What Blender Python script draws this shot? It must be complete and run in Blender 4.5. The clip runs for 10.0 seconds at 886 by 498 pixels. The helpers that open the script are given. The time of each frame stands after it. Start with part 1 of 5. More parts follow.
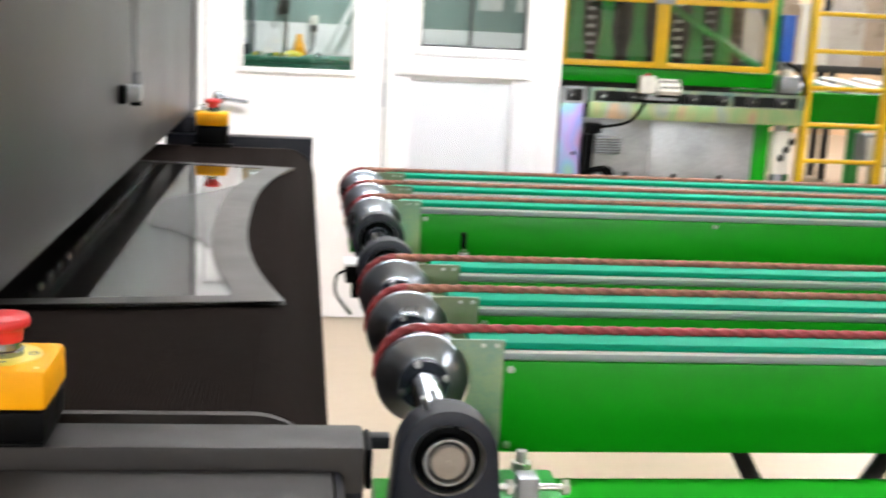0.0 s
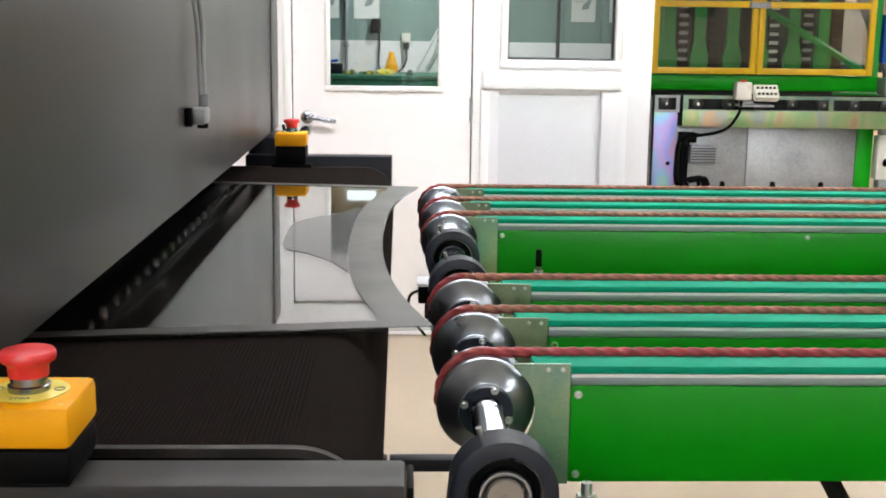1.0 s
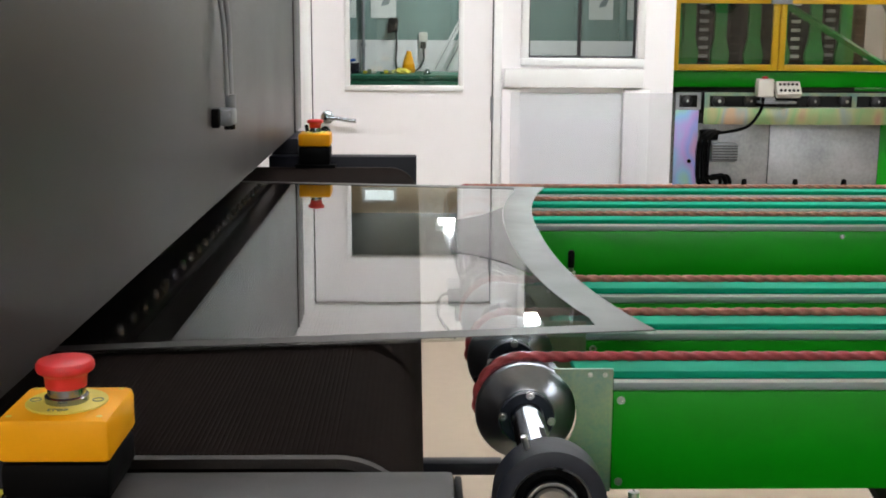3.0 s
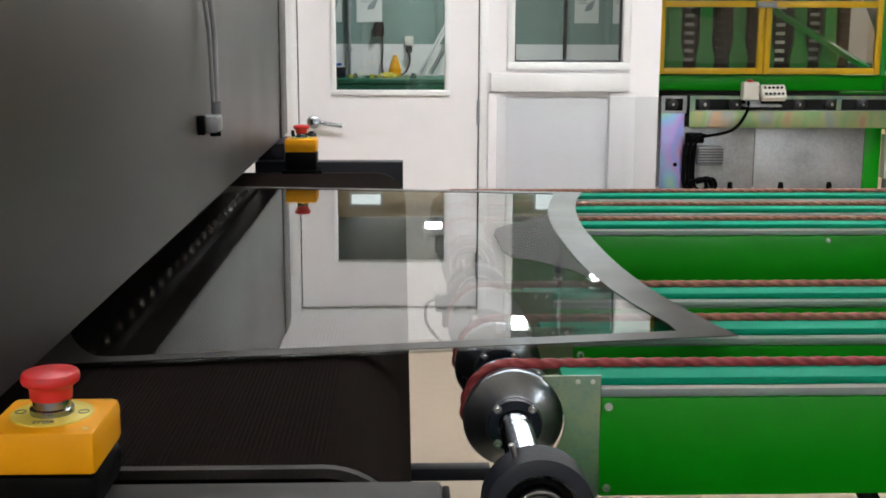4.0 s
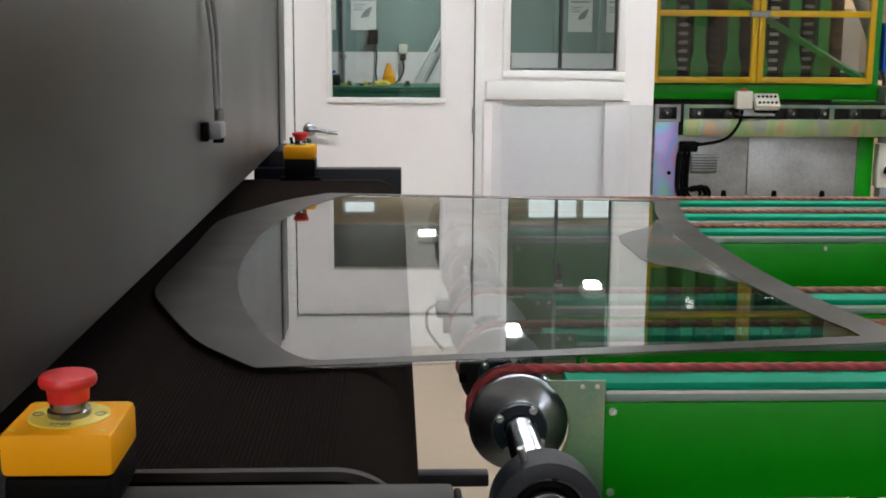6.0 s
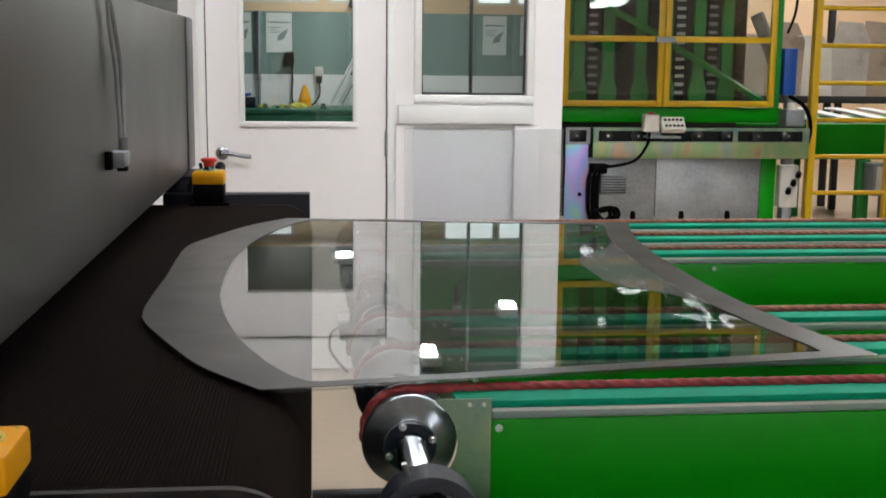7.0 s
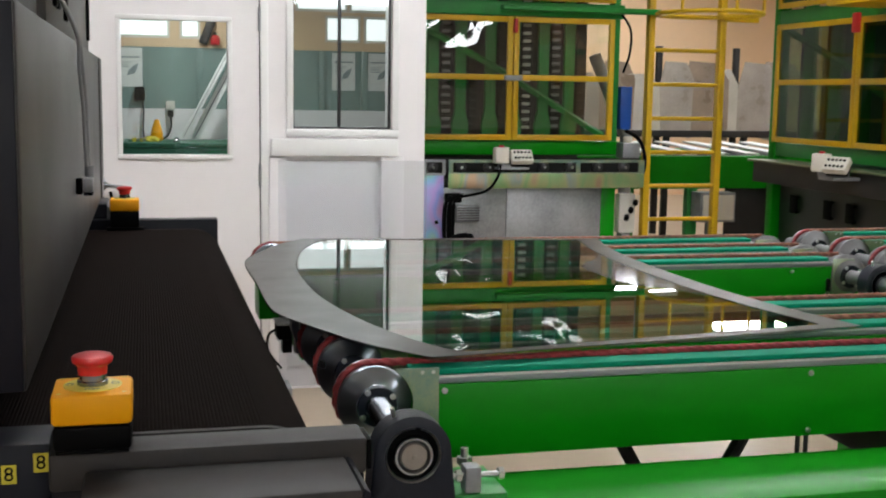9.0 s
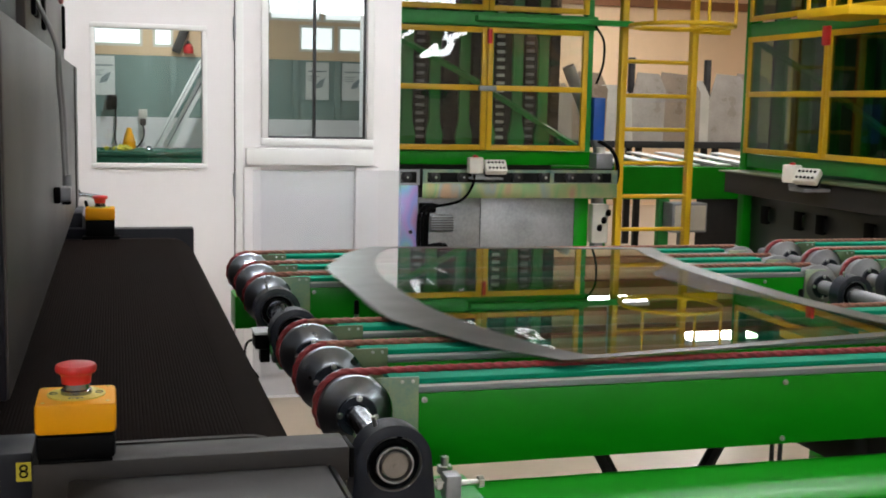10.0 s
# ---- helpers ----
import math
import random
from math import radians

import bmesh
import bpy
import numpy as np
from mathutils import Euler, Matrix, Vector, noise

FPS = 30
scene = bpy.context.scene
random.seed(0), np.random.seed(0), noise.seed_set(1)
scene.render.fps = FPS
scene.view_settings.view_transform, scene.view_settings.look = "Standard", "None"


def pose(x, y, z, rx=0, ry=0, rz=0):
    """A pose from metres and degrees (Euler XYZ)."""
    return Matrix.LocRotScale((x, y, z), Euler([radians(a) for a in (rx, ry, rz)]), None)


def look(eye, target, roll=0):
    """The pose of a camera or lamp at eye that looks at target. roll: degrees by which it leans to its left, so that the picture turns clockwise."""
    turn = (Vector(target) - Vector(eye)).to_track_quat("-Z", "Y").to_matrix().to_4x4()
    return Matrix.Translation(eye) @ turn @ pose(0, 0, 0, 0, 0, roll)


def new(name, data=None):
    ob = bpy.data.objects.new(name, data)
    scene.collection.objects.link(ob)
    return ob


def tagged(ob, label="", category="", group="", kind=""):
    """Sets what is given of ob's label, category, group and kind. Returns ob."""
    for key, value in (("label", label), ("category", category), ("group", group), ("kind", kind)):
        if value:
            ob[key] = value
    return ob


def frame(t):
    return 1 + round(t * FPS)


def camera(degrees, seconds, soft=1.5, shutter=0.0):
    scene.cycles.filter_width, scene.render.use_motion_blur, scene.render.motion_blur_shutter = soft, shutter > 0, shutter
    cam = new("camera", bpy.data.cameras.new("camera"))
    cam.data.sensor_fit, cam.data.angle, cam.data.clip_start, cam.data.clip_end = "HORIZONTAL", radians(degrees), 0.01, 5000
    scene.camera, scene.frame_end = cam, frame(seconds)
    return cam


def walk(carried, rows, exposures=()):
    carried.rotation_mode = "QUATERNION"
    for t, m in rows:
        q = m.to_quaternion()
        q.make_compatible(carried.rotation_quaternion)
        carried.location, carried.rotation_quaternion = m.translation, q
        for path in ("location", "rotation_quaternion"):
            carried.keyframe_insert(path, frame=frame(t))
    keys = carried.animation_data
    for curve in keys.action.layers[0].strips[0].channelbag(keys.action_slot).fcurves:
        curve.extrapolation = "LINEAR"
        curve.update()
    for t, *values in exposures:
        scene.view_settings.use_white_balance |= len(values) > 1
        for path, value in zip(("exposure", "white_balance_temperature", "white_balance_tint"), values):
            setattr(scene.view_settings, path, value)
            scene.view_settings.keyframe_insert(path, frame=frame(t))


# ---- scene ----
cam = camera(41.4, 10.0, 1.8, 0.5)
PATH = [
    (0, (-0.157, -0.027, 1.44), (0.088, 1.918, 1.045), 2.9),
    (0.5, (-0.111, 0.032, 1.446), (-0.078, 1.984, 1.012), 1.4),
    (1, (-0.106, 0.029, 1.436), (-0.032, 1.992, 1.06), 0.8),
    (1.5, (-0.115, 0.04, 1.435), (-0.025, 2.002, 1.056), 1.0),
    (2, (-0.119, 0.04, 1.438), (-0.047, 2.005, 1.073), 0.6),
    (2.5, (-0.129, 0.053, 1.433), (-0.085, 2.016, 1.053), 0.4),
    (4, (-0.129, 0.062, 1.438), (-0.06, 2.026, 1.066), 0.2),
    (4.5, (-0.137, 0.056, 1.436), (-0.051, 2.018, 1.061), 0.4),
    (5, (-0.145, 0.049, 1.438), (-0.071, 2.016, 1.085), 0.5),
    (6.5, (-0.145, 0.051, 1.438), (-0.041, 2.016, 1.077), 0.2),
    (7, (-0.116, -0.012, 1.455), (0.102, 1.95, 1.132), 0.6),
    (7.5, (-0.112, -0.117, 1.455), (0.034, 1.843, 1.086), -0.6),
    (8, (-0.198, -0.231, 1.465), (0.071, 1.729, 1.173), 0.2),
    (8.5, (-0.309, -0.319, 1.456), (0.096, 1.614, 1.14), 0.3),
    (9, (-0.326, -0.349, 1.466), (0.165, 1.572, 1.203), 0.9),
    (9.5, (-0.336, -0.348, 1.467), (0.178, 1.569, 1.219), 0.8),
    (10, (-0.34, -0.358, 1.468), (0.197, 1.553, 1.222), 1.2),
]
walk(cam, [(t, look(eye, target, roll)) for t, eye, target, roll in PATH],
     exposures=[(0.0, 0.76), (0.5, 0.63), (1.0, 0.46), (1.5, 0.35), (2.5, 0.12), (4.0, -0.12), (6.5, -0.3), (8.5, -0.36), (10.0, -0.3)])

# ---- world, lamps, exposure ----
world = bpy.data.worlds.new("sky")
scene.world = world
world.use_nodes = True
wn, wl = world.node_tree.nodes, world.node_tree.links
sky = wn.new("ShaderNodeTexSky")
sky.sky_type, sky.sun_disc, sky.sun_elevation, sky.sun_rotation = "NISHITA", False, radians(40), radians(120)
wl.new(sky.outputs[0], wn["Background"].inputs[0])
wn["Background"].inputs[1].default_value = 0.08

CEIL = 4.6
LAMP_WATTS = 12


def ceiling_lamp_light(x, y, z, sx, sy, watts=LAMP_WATTS):
    data = bpy.data.lights.new("tube_light", "AREA")
    data.shape, data.size, data.size_y, data.energy, data.color = "RECTANGLE", sx, sy, watts, (0.97, 0.985, 1.0)
    ob = new("tube_light", data)
    ob.location = (x, y, z)
    return ob


# ---- materials ----
def mat(name, color, rough=0.5, metal=0.0, var=0.12, scale=6.0, bump=0.0, bscale=200.0, coat=0.0, dirt=None, spec=0.5, rvar=0.1, stretch=None):
    m = bpy.data.materials.new(name)
    m.use_nodes = True
    n, l = m.node_tree.nodes, m.node_tree.links
    b = n["Principled BSDF"]
    b.inputs["Roughness"].default_value, b.inputs["Metallic"].default_value = rough, metal
    b.inputs["Coat Weight"].default_value, b.inputs["Coat Roughness"].default_value = coat, 0.08
    b.inputs["Specular IOR Level"].default_value = spec
    tc = n.new("ShaderNodeTexCoord")
    src = tc.outputs["Object"]
    if stretch:
        mp = n.new("ShaderNodeMapping")
        mp.inputs["Scale"].default_value = stretch
        l.new(src, mp.inputs[0])
        src = mp.outputs[0]
    big, fine = n.new("ShaderNodeTexNoise"), n.new("ShaderNodeTexNoise")
    big.inputs["Scale"].default_value, big.inputs["Detail"].default_value = scale, 6
    fine.inputs["Scale"].default_value, fine.inputs["Detail"].default_value = scale * 14, 3
    l.new(src, big.inputs["Vector"]), l.new(src, fine.inputs["Vector"])
    add = n.new("ShaderNodeMath")
    add.operation = "MULTIPLY_ADD"
    add.inputs[1].default_value = 0.35
    l.new(fine.outputs["Fac"], add.inputs[0]), l.new(big.outputs["Fac"], add.inputs[2])
    ramp = n.new("ShaderNodeMapRange")
    ramp.inputs["From Min"].default_value, ramp.inputs["From Max"].default_value = 0.35, 1.0
    l.new(add.outputs[0], ramp.inputs["Value"])
    mix = n.new("ShaderNodeMix")
    mix.data_type = "RGBA"
    lo = dirt or tuple(c * (1 - var) for c in color)
    mix.inputs["A"].default_value = (*lo, 1)
    mix.inputs["B"].default_value = (*[min(1, c * (1 + var)) for c in color], 1)
    l.new(ramp.outputs[0], mix.inputs["Factor"])
    l.new(mix.outputs["Result"], b.inputs["Base Color"])
    rr = n.new("ShaderNodeMapRange")
    rr.inputs["To Min"].default_value, rr.inputs["To Max"].default_value = max(0.02, rough - rvar), min(1, rough + rvar)
    l.new(big.outputs["Fac"], rr.inputs["Value"]), l.new(rr.outputs[0], b.inputs["Roughness"])
    if bump:
        bn, bt = n.new("ShaderNodeBump"), n.new("ShaderNodeTexNoise")
        bt.inputs["Scale"].default_value, bt.inputs["Detail"].default_value = bscale, 4
        bn.inputs["Strength"].default_value, bn.inputs["Distance"].default_value = bump, 0.002
        l.new(src, bt.inputs["Vector"]), l.new(bt.outputs["Fac"], bn.inputs["Height"]), l.new(bn.outputs[0], b.inputs["Normal"])
    return m


def pane_mat(name, tint, gloss, rough=0.0, haze=0.0, milk=(0.75, 0.75, 0.76)):
    """A thin clear sheet: it lets light pass, tinted, and mirrors more at a slant."""
    m = bpy.data.materials.new(name)
    m.use_nodes = True
    n, l = m.node_tree.nodes, m.node_tree.links
    out = n["Material Output"]
    n.remove(n["Principled BSDF"])
    tr, gl, fr, pw, mul, mix = (n.new(k) for k in ("ShaderNodeBsdfTransparent", "ShaderNodeBsdfGlossy", "ShaderNodeLayerWeight", "ShaderNodeMath", "ShaderNodeMath", "ShaderNodeMixShader"))
    tr.inputs[0].default_value = (*tint, 1)
    gl.inputs["Roughness"].default_value = rough
    fr.inputs["Blend"].default_value = 0.5
    pw.operation, pw.inputs[1].default_value = "POWER", 5.0
    mul.operation, mul.use_clamp = "MULTIPLY_ADD", True
    mul.inputs[1].default_value, mul.inputs[2].default_value = 0.96 * gloss, 0.04 * gloss
    l.new(fr.outputs["Facing"], pw.inputs[0]), l.new(pw.outputs[0], mul.inputs[0]), l.new(mul.outputs[0], mix.inputs[0])
    base = tr.outputs[0]
    if haze:
        df, hz = n.new("ShaderNodeBsdfDiffuse"), n.new("ShaderNodeMixShader")
        df.inputs[0].default_value = (*milk, 1)
        hz.inputs[0].default_value = haze
        l.new(tr.outputs[0], hz.inputs[1]), l.new(df.outputs[0], hz.inputs[2])
        base = hz.outputs[0]
    l.new(base, mix.inputs[1]), l.new(gl.outputs[0], mix.inputs[2]), l.new(mix.outputs[0], out.inputs[0])
    return m


def glow(name, color, strength):
    m = bpy.data.materials.new(name)
    m.use_nodes = True
    b = m.node_tree.nodes["Principled BSDF"]
    b.inputs["Emission Color"].default_value, b.inputs["Emission Strength"].default_value = (*color, 1), strength
    b.inputs["Base Color"].default_value = (0.8, 0.8, 0.8, 1)
    return m


M_FLOOR = mat("floor_epoxy", (0.4, 0.32, 0.235), 0.35, var=0.1, scale=1.5, bump=0.05, bscale=60)
M_GREEN = mat("green_paint", (0.003, 0.25, 0.0045), 0.36, var=0.08, scale=4, bump=0.06, bscale=350, coat=0.04, spec=0.16)
M_GREEN_D = mat("green_paint_old", (0.014, 0.27, 0.04), 0.42, var=0.25, scale=5, bump=0.06, bscale=250)
M_TEAL = mat("teal_plastic", (0.0, 0.25, 0.15), 0.62, var=0.08, scale=8, bump=0.04, bscale=400, spec=0.12)
M_ALU = mat("aluminium", (0.3, 0.32, 0.36), 0.45, 0.6, var=0.1, scale=10, stretch=(1, 20, 20))
M_TRIMLIP = mat("bright_aluminium", (0.66, 0.67, 0.69), 0.4, 0.5, var=0.1, scale=10)
M_ZINC = mat("yellow_zinc", (0.36, 0.36, 0.2), 0.34, 0.75, dirt=(0.12, 0.27, 0.28), var=0.25, scale=14, bump=0.03)
M_STEEL = mat("polished_steel", (0.31, 0.33, 0.36), 0.2, 1.0, var=0.15, scale=14, bump=0.02, bscale=500)
M_PULLEY = mat("brushed_pulley_steel", (0.4, 0.44, 0.5), 0.3, 1.0, var=0.15, scale=18, bump=0.03, bscale=300)
M_OLDSTEEL = mat("dull_steel", (0.2, 0.2, 0.21), 0.5, 0.6, var=0.3, scale=14, bump=0.1, bscale=300)
M_SHAFTEND = mat("turned_shaft_end", (0.3, 0.27, 0.24), 0.4, 0.75, var=0.2, scale=40)
M_SCREW = mat("bright_screw", (0.6, 0.6, 0.59), 0.3, 1.0, var=0.1, scale=60)
M_GALV = mat("galvanised_sheet", (0.3, 0.31, 0.33), 0.45, 0.55, var=0.32, scale=7, bump=0.03)
M_CAST = mat("navy_cast_iron", (0.007, 0.01, 0.019), 0.45, 0.0, var=0.3, scale=20, bump=0.15, bscale=300, spec=0.35)
M_DARKSTEEL = mat("dark_bearing_steel", (0.09, 0.09, 0.095), 0.35, 0.8, var=0.2, scale=30)
M_CHAR = mat("charcoal_powder_coat", (0.052, 0.0465, 0.0475), 0.36, 0.0, var=0.14, scale=3, bump=0.12, bscale=700)
M_FRAME = mat("anthracite_frame", (0.03, 0.0275, 0.027), 0.5, 0.0, var=0.25, scale=6, bump=0.1, bscale=600, spec=0.25)
# black for plastic parts, also painted shade in the washer slot
M_BLACK = mat("black_plastic_and_shade", (0.0028, 0.0028, 0.003), 0.5, 0.0, var=0.2, scale=20, bump=0.05, spec=0.05)
M_NAVY = mat("navy_frame", (0.007, 0.0075, 0.013), 0.42, 0.0, var=0.2, scale=8, spec=0.2)
M_BELT = mat("black_rubber_belt", (0.0092, 0.0064, 0.0055), 0.85, 0.0, var=0.4, scale=5, bump=0.08, bscale=400, spec=0.02)
M_BELTEDGE = mat("worn_belt_edge", (0.035, 0.03, 0.028), 0.6, 0.0, var=0.5, scale=25, bump=0.3, bscale=500, spec=0.3)
M_ORANGE = mat("signal_yellow_box", (0.84, 0.365, 0.003), 0.48, 0.0, var=0.05, scale=20, bump=0.04, bscale=500, spec=0.2)
M_YELLOW = mat("yellow_paint", (0.72, 0.44, 0.01), 0.38, 0.0, var=0.12, scale=6)
M_DISC = mat("yellow_label_disc", (0.66, 0.55, 0.09), 0.45, 0.0, var=0.08, scale=30)
M_RED = mat("red_plastic", (0.62, 0.022, 0.026), 0.38, 0.0, var=0.08, scale=30, coat=0.15)
M_ROPE = mat("red_rope", (0.29, 0.03, 0.035), 0.6, 0.0, dirt=(0.13, 0.015, 0.015), var=0.3, scale=70, bump=0.4, bscale=900)
M_ROPE_OLD = mat("worn_red_rope", (0.27, 0.11, 0.065), 0.65, 0.0, dirt=(0.1, 0.025, 0.018), var=0.35, scale=60, bump=0.4, bscale=900)
M_WHITE = mat("white_panel", (0.87, 0.84, 0.85), 0.42, 0.0, var=0.03, scale=1.2, bump=0.02, bscale=60)
M_WHITE_B = mat("white_trim", (0.84, 0.835, 0.83), 0.35, 0.0, var=0.02, scale=2)
M_GREYPAN = mat("pale_grey_panel", (0.77, 0.77, 0.79), 0.4, 0.0, var=0.04, scale=3)
M_BEIGE = mat("beige_wall_paint", (0.78, 0.56, 0.35), 0.7, 0.0, var=0.06, scale=0.8)
M_BROWN = mat("brown_beam", (0.25, 0.11, 0.05), 0.6, 0.0, var=0.2, scale=2)
M_CEIL = mat("pale_ceiling", (0.7, 0.69, 0.66), 0.8, 0.0, var=0.05, scale=0.8)
M_BLUE = mat("blue_box", (0.01, 0.09, 0.42), 0.4, 0.0, var=0.15, scale=8)
M_PALE = mat("pale_plastic", (0.72, 0.69, 0.62), 0.45, 0.0, var=0.06, scale=15)
M_FRIT = mat("grey_ceramic_frit", (0.03, 0.027, 0.026), 0.36, 0.0, var=0.05, scale=10, spec=0.6)
# white of the notices, also used for painted glints and reflections
M_PAPER_AND_GLINT = mat("paper", (0.72, 0.74, 0.72), 0.8, 0.0, var=0.05, scale=12)
M_INK = mat("grey_ink", (0.22, 0.27, 0.28), 0.8, 0.0, var=0.1, scale=30)
M_TEALWALL = mat("teal_booth_lining", (0.2, 0.29, 0.27), 0.25, 0.0, var=0.3, scale=1.6, stretch=(3, 1, 0.3))
M_BOOTHTOP = mat("booth_upper_wall", (0.16, 0.18, 0.175), 0.6, 0.0, var=0.1, scale=3)
M_SHEET_B = mat("brown_glass_stack", (0.24, 0.18, 0.13), 0.3, 0.0, var=0.3, scale=3)
M_SHEET_C = mat("pale_glass_stack", (0.46, 0.42, 0.36), 0.35, 0.0, var=0.2, scale=3)
M_SHEET = mat("grey_glass_stack", (0.32, 0.28, 0.24), 0.3, 0.0, var=0.3, scale=3)
M_DKGREEN = mat("dark_green_bench", (0.01, 0.11, 0.06), 0.45, 0.0, var=0.3, scale=12)
M_LABEL = mat("label_yellow", (0.6, 0.52, 0.04), 0.5, 0.0, var=0.05, scale=30)
M_RUB = mat("dark_rubber", (0.014, 0.014, 0.014), 0.6, 0.0, var=0.2, scale=40, spec=0.2)
M_CABLE = mat("grey_cable", (0.3, 0.3, 0.31), 0.45, 0.0, var=0.1, scale=30)
M_OLIVE = mat("olive_zinc", (0.2, 0.24, 0.15), 0.4, 0.6, var=0.25, scale=14)
M_GLASS = pane_mat("clear_glass", (0.95, 0.97, 0.96), 1.3)
M_MIRRORPATCH = pane_mat("dotted_frit_patch", (0.85, 0.85, 0.85), 0.45, 0.06, haze=0.3, milk=(0.2, 0.2, 0.2))
M_PLEXI = pane_mat("plexiglass", (0.92, 0.94, 0.93), 2.0)
M_WINGLASS = pane_mat("window_glass", (0.88, 0.92, 0.91), 1.9)
M_TINT = pane_mat("tinted_plexiglass", (0.5, 0.62, 0.5), 1.2)
M_GUARD = pane_mat("clear_guard_sheet", (0.93, 0.935, 0.95), 1.2, 0.05, haze=0.05)
M_LAMP = glow("tube_glow", (0.97, 0.985, 1.0), 34.0)
M_FROSTED = glow("frosted_daylight", (0.95, 0.98, 1.0), 1.5)
# glow of the unseen panes added to the south wall
M_ADDED_GLOW = glow("added_pane_glow", (0.93, 0.97, 1.0), 14.0)


def rainbow_zinc(name, size, cols, metal):
    """Passivated zinc: soft slanting clouds of colour on metal."""
    m = mat(name, (0.5, 0.5, 0.5), 0.34, metal, scale=5)
    n, l = m.node_tree.nodes, m.node_tree.links
    tc, no, ramp, mp = n.new("ShaderNodeTexCoord"), n.new("ShaderNodeTexNoise"), n.new("ShaderNodeValToRGB"), n.new("ShaderNodeMapping")
    mp.inputs["Rotation"].default_value, mp.inputs["Scale"].default_value = (0, radians(35), 0), (1.5, 1, 0.8)
    no.inputs["Scale"].default_value, no.inputs["Detail"].default_value = size, 1.5
    el = ramp.color_ramp.elements
    el[0].position, el[0].color, el[1].position, el[1].color = 0.3, (*cols[0], 1), 0.7, (*cols[-1], 1)
    for k, col in enumerate(cols[1:-1]):
        el.new(0.3 + 0.4 * (k + 1) / (len(cols) - 1)).color = (*col, 1)
    l.new(tc.outputs["Object"], mp.inputs[0]), l.new(mp.outputs[0], no.inputs["Vector"]), l.new(no.outputs["Fac"], ramp.inputs[0])
    l.new(ramp.outputs[0], n["Principled BSDF"].inputs["Base Color"])
    return m


M_RAINBOW = rainbow_zinc("rainbow_zinc", 3.6, [(0.58, 0.3, 0.5), (0.3, 0.36, 0.78), (0.46, 0.32, 0.7), (0.26, 0.5, 0.75), (0.34, 0.6, 0.42), (0.58, 0.52, 0.24)], 0.5)
M_YZINC = rainbow_zinc("passivated_rail", 4.0, [(0.46, 0.24, 0.2), (0.42, 0.4, 0.2), (0.25, 0.42, 0.2), (0.4, 0.42, 0.22), (0.3, 0.36, 0.34), (0.5, 0.34, 0.22)], 0.5)
M_COVER = mat("cover_sheet_steel", (0.4, 0.41, 0.43), 0.4, 0.5, var=0.4, scale=4, bump=0.03)


# ---- mesh helpers ----
ORIG = {}


def thing(name, loc, label="", category="", group="", kind=""):
    ob = tagged(new(name), label, category, group, kind)
    ob.location = loc
    ob.empty_display_size = 0.05
    ORIG[ob] = Vector(loc)
    return ob


def part(name, bm, material, parent=None, label="", smooth=40):
    """Links a bmesh, given in world coordinates, as one mesh object under its parent."""
    off = ORIG.get(parent, Vector())
    if off.length:
        bmesh.ops.translate(bm, vec=-off, verts=bm.verts)
    bmesh.ops.recalc_face_normals(bm, faces=bm.faces)
    me = bpy.data.meshes.new(name)
    lim = radians(smooth)
    for f in bm.faces:
        f.smooth = True
    for e in bm.edges:
        e.smooth = len(e.link_faces) == 2 and e.calc_face_angle(0) < lim
    bm.to_mesh(me)
    bm.free()
    me.materials.append(material)
    ob = new(name, me)
    if parent:
        ob.parent = parent
    ORIG[ob] = off
    if label:
        ob["label"] = label
    return ob


def box(bm, x0, x1, y0, y1, z0, z1, bev=0.0, m=None):
    t = Matrix.Translation(((x0 + x1) / 2, (y0 + y1) / 2, (z0 + z1) / 2)) @ Matrix.Diagonal((abs(x1 - x0), abs(y1 - y0), abs(z1 - z0), 1))
    vs = bmesh.ops.create_cube(bm, size=1, matrix=(m @ t) if m else t)["verts"]
    if bev:
        es = list({e for v in vs for e in v.link_edges})
        bmesh.ops.bevel(bm, geom=es, offset=bev, segments=2, affect="EDGES", profile=0.5)
    return bm


def cyl(bm, p0, p1, r, seg=20, r2=None):
    p0, p1 = Vector(p0), Vector(p1)
    d = p1 - p0
    m = Matrix.Translation((p0 + p1) / 2) @ d.to_track_quat("Z", "Y").to_matrix().to_4x4()
    bmesh.ops.create_cone(bm, cap_ends=True, segments=seg, radius1=r, radius2=r if r2 is None else r2, depth=d.length, matrix=m)
    return bm


def lathe(bm, prof, centre, axis, seg=40, closed=False):
    """Turns a profile of (radius, height) about an axis through centre."""
    q = Vector(axis).to_track_quat("Z", "Y").to_matrix()
    rings = []
    for r, h in prof:
        rings.append([bm.verts.new(Vector(centre) + q @ Vector((r * math.cos(a), r * math.sin(a), h))) for a in [2 * math.pi * i / seg for i in range(seg)]])
    pairs = list(zip(rings, rings[1:])) + ([(rings[-1], rings[0])] if closed else [])
    for a, b in pairs:
        for i in range(seg):
            j = (i + 1) % seg
            bm.faces.new((a[i], a[j], b[j], b[i]))
    if not closed:
        if prof[0][0] > 1e-6:
            bm.faces.new(rings[0])
        if prof[-1][0] > 1e-6:
            bm.faces.new(rings[-1])
    return bm


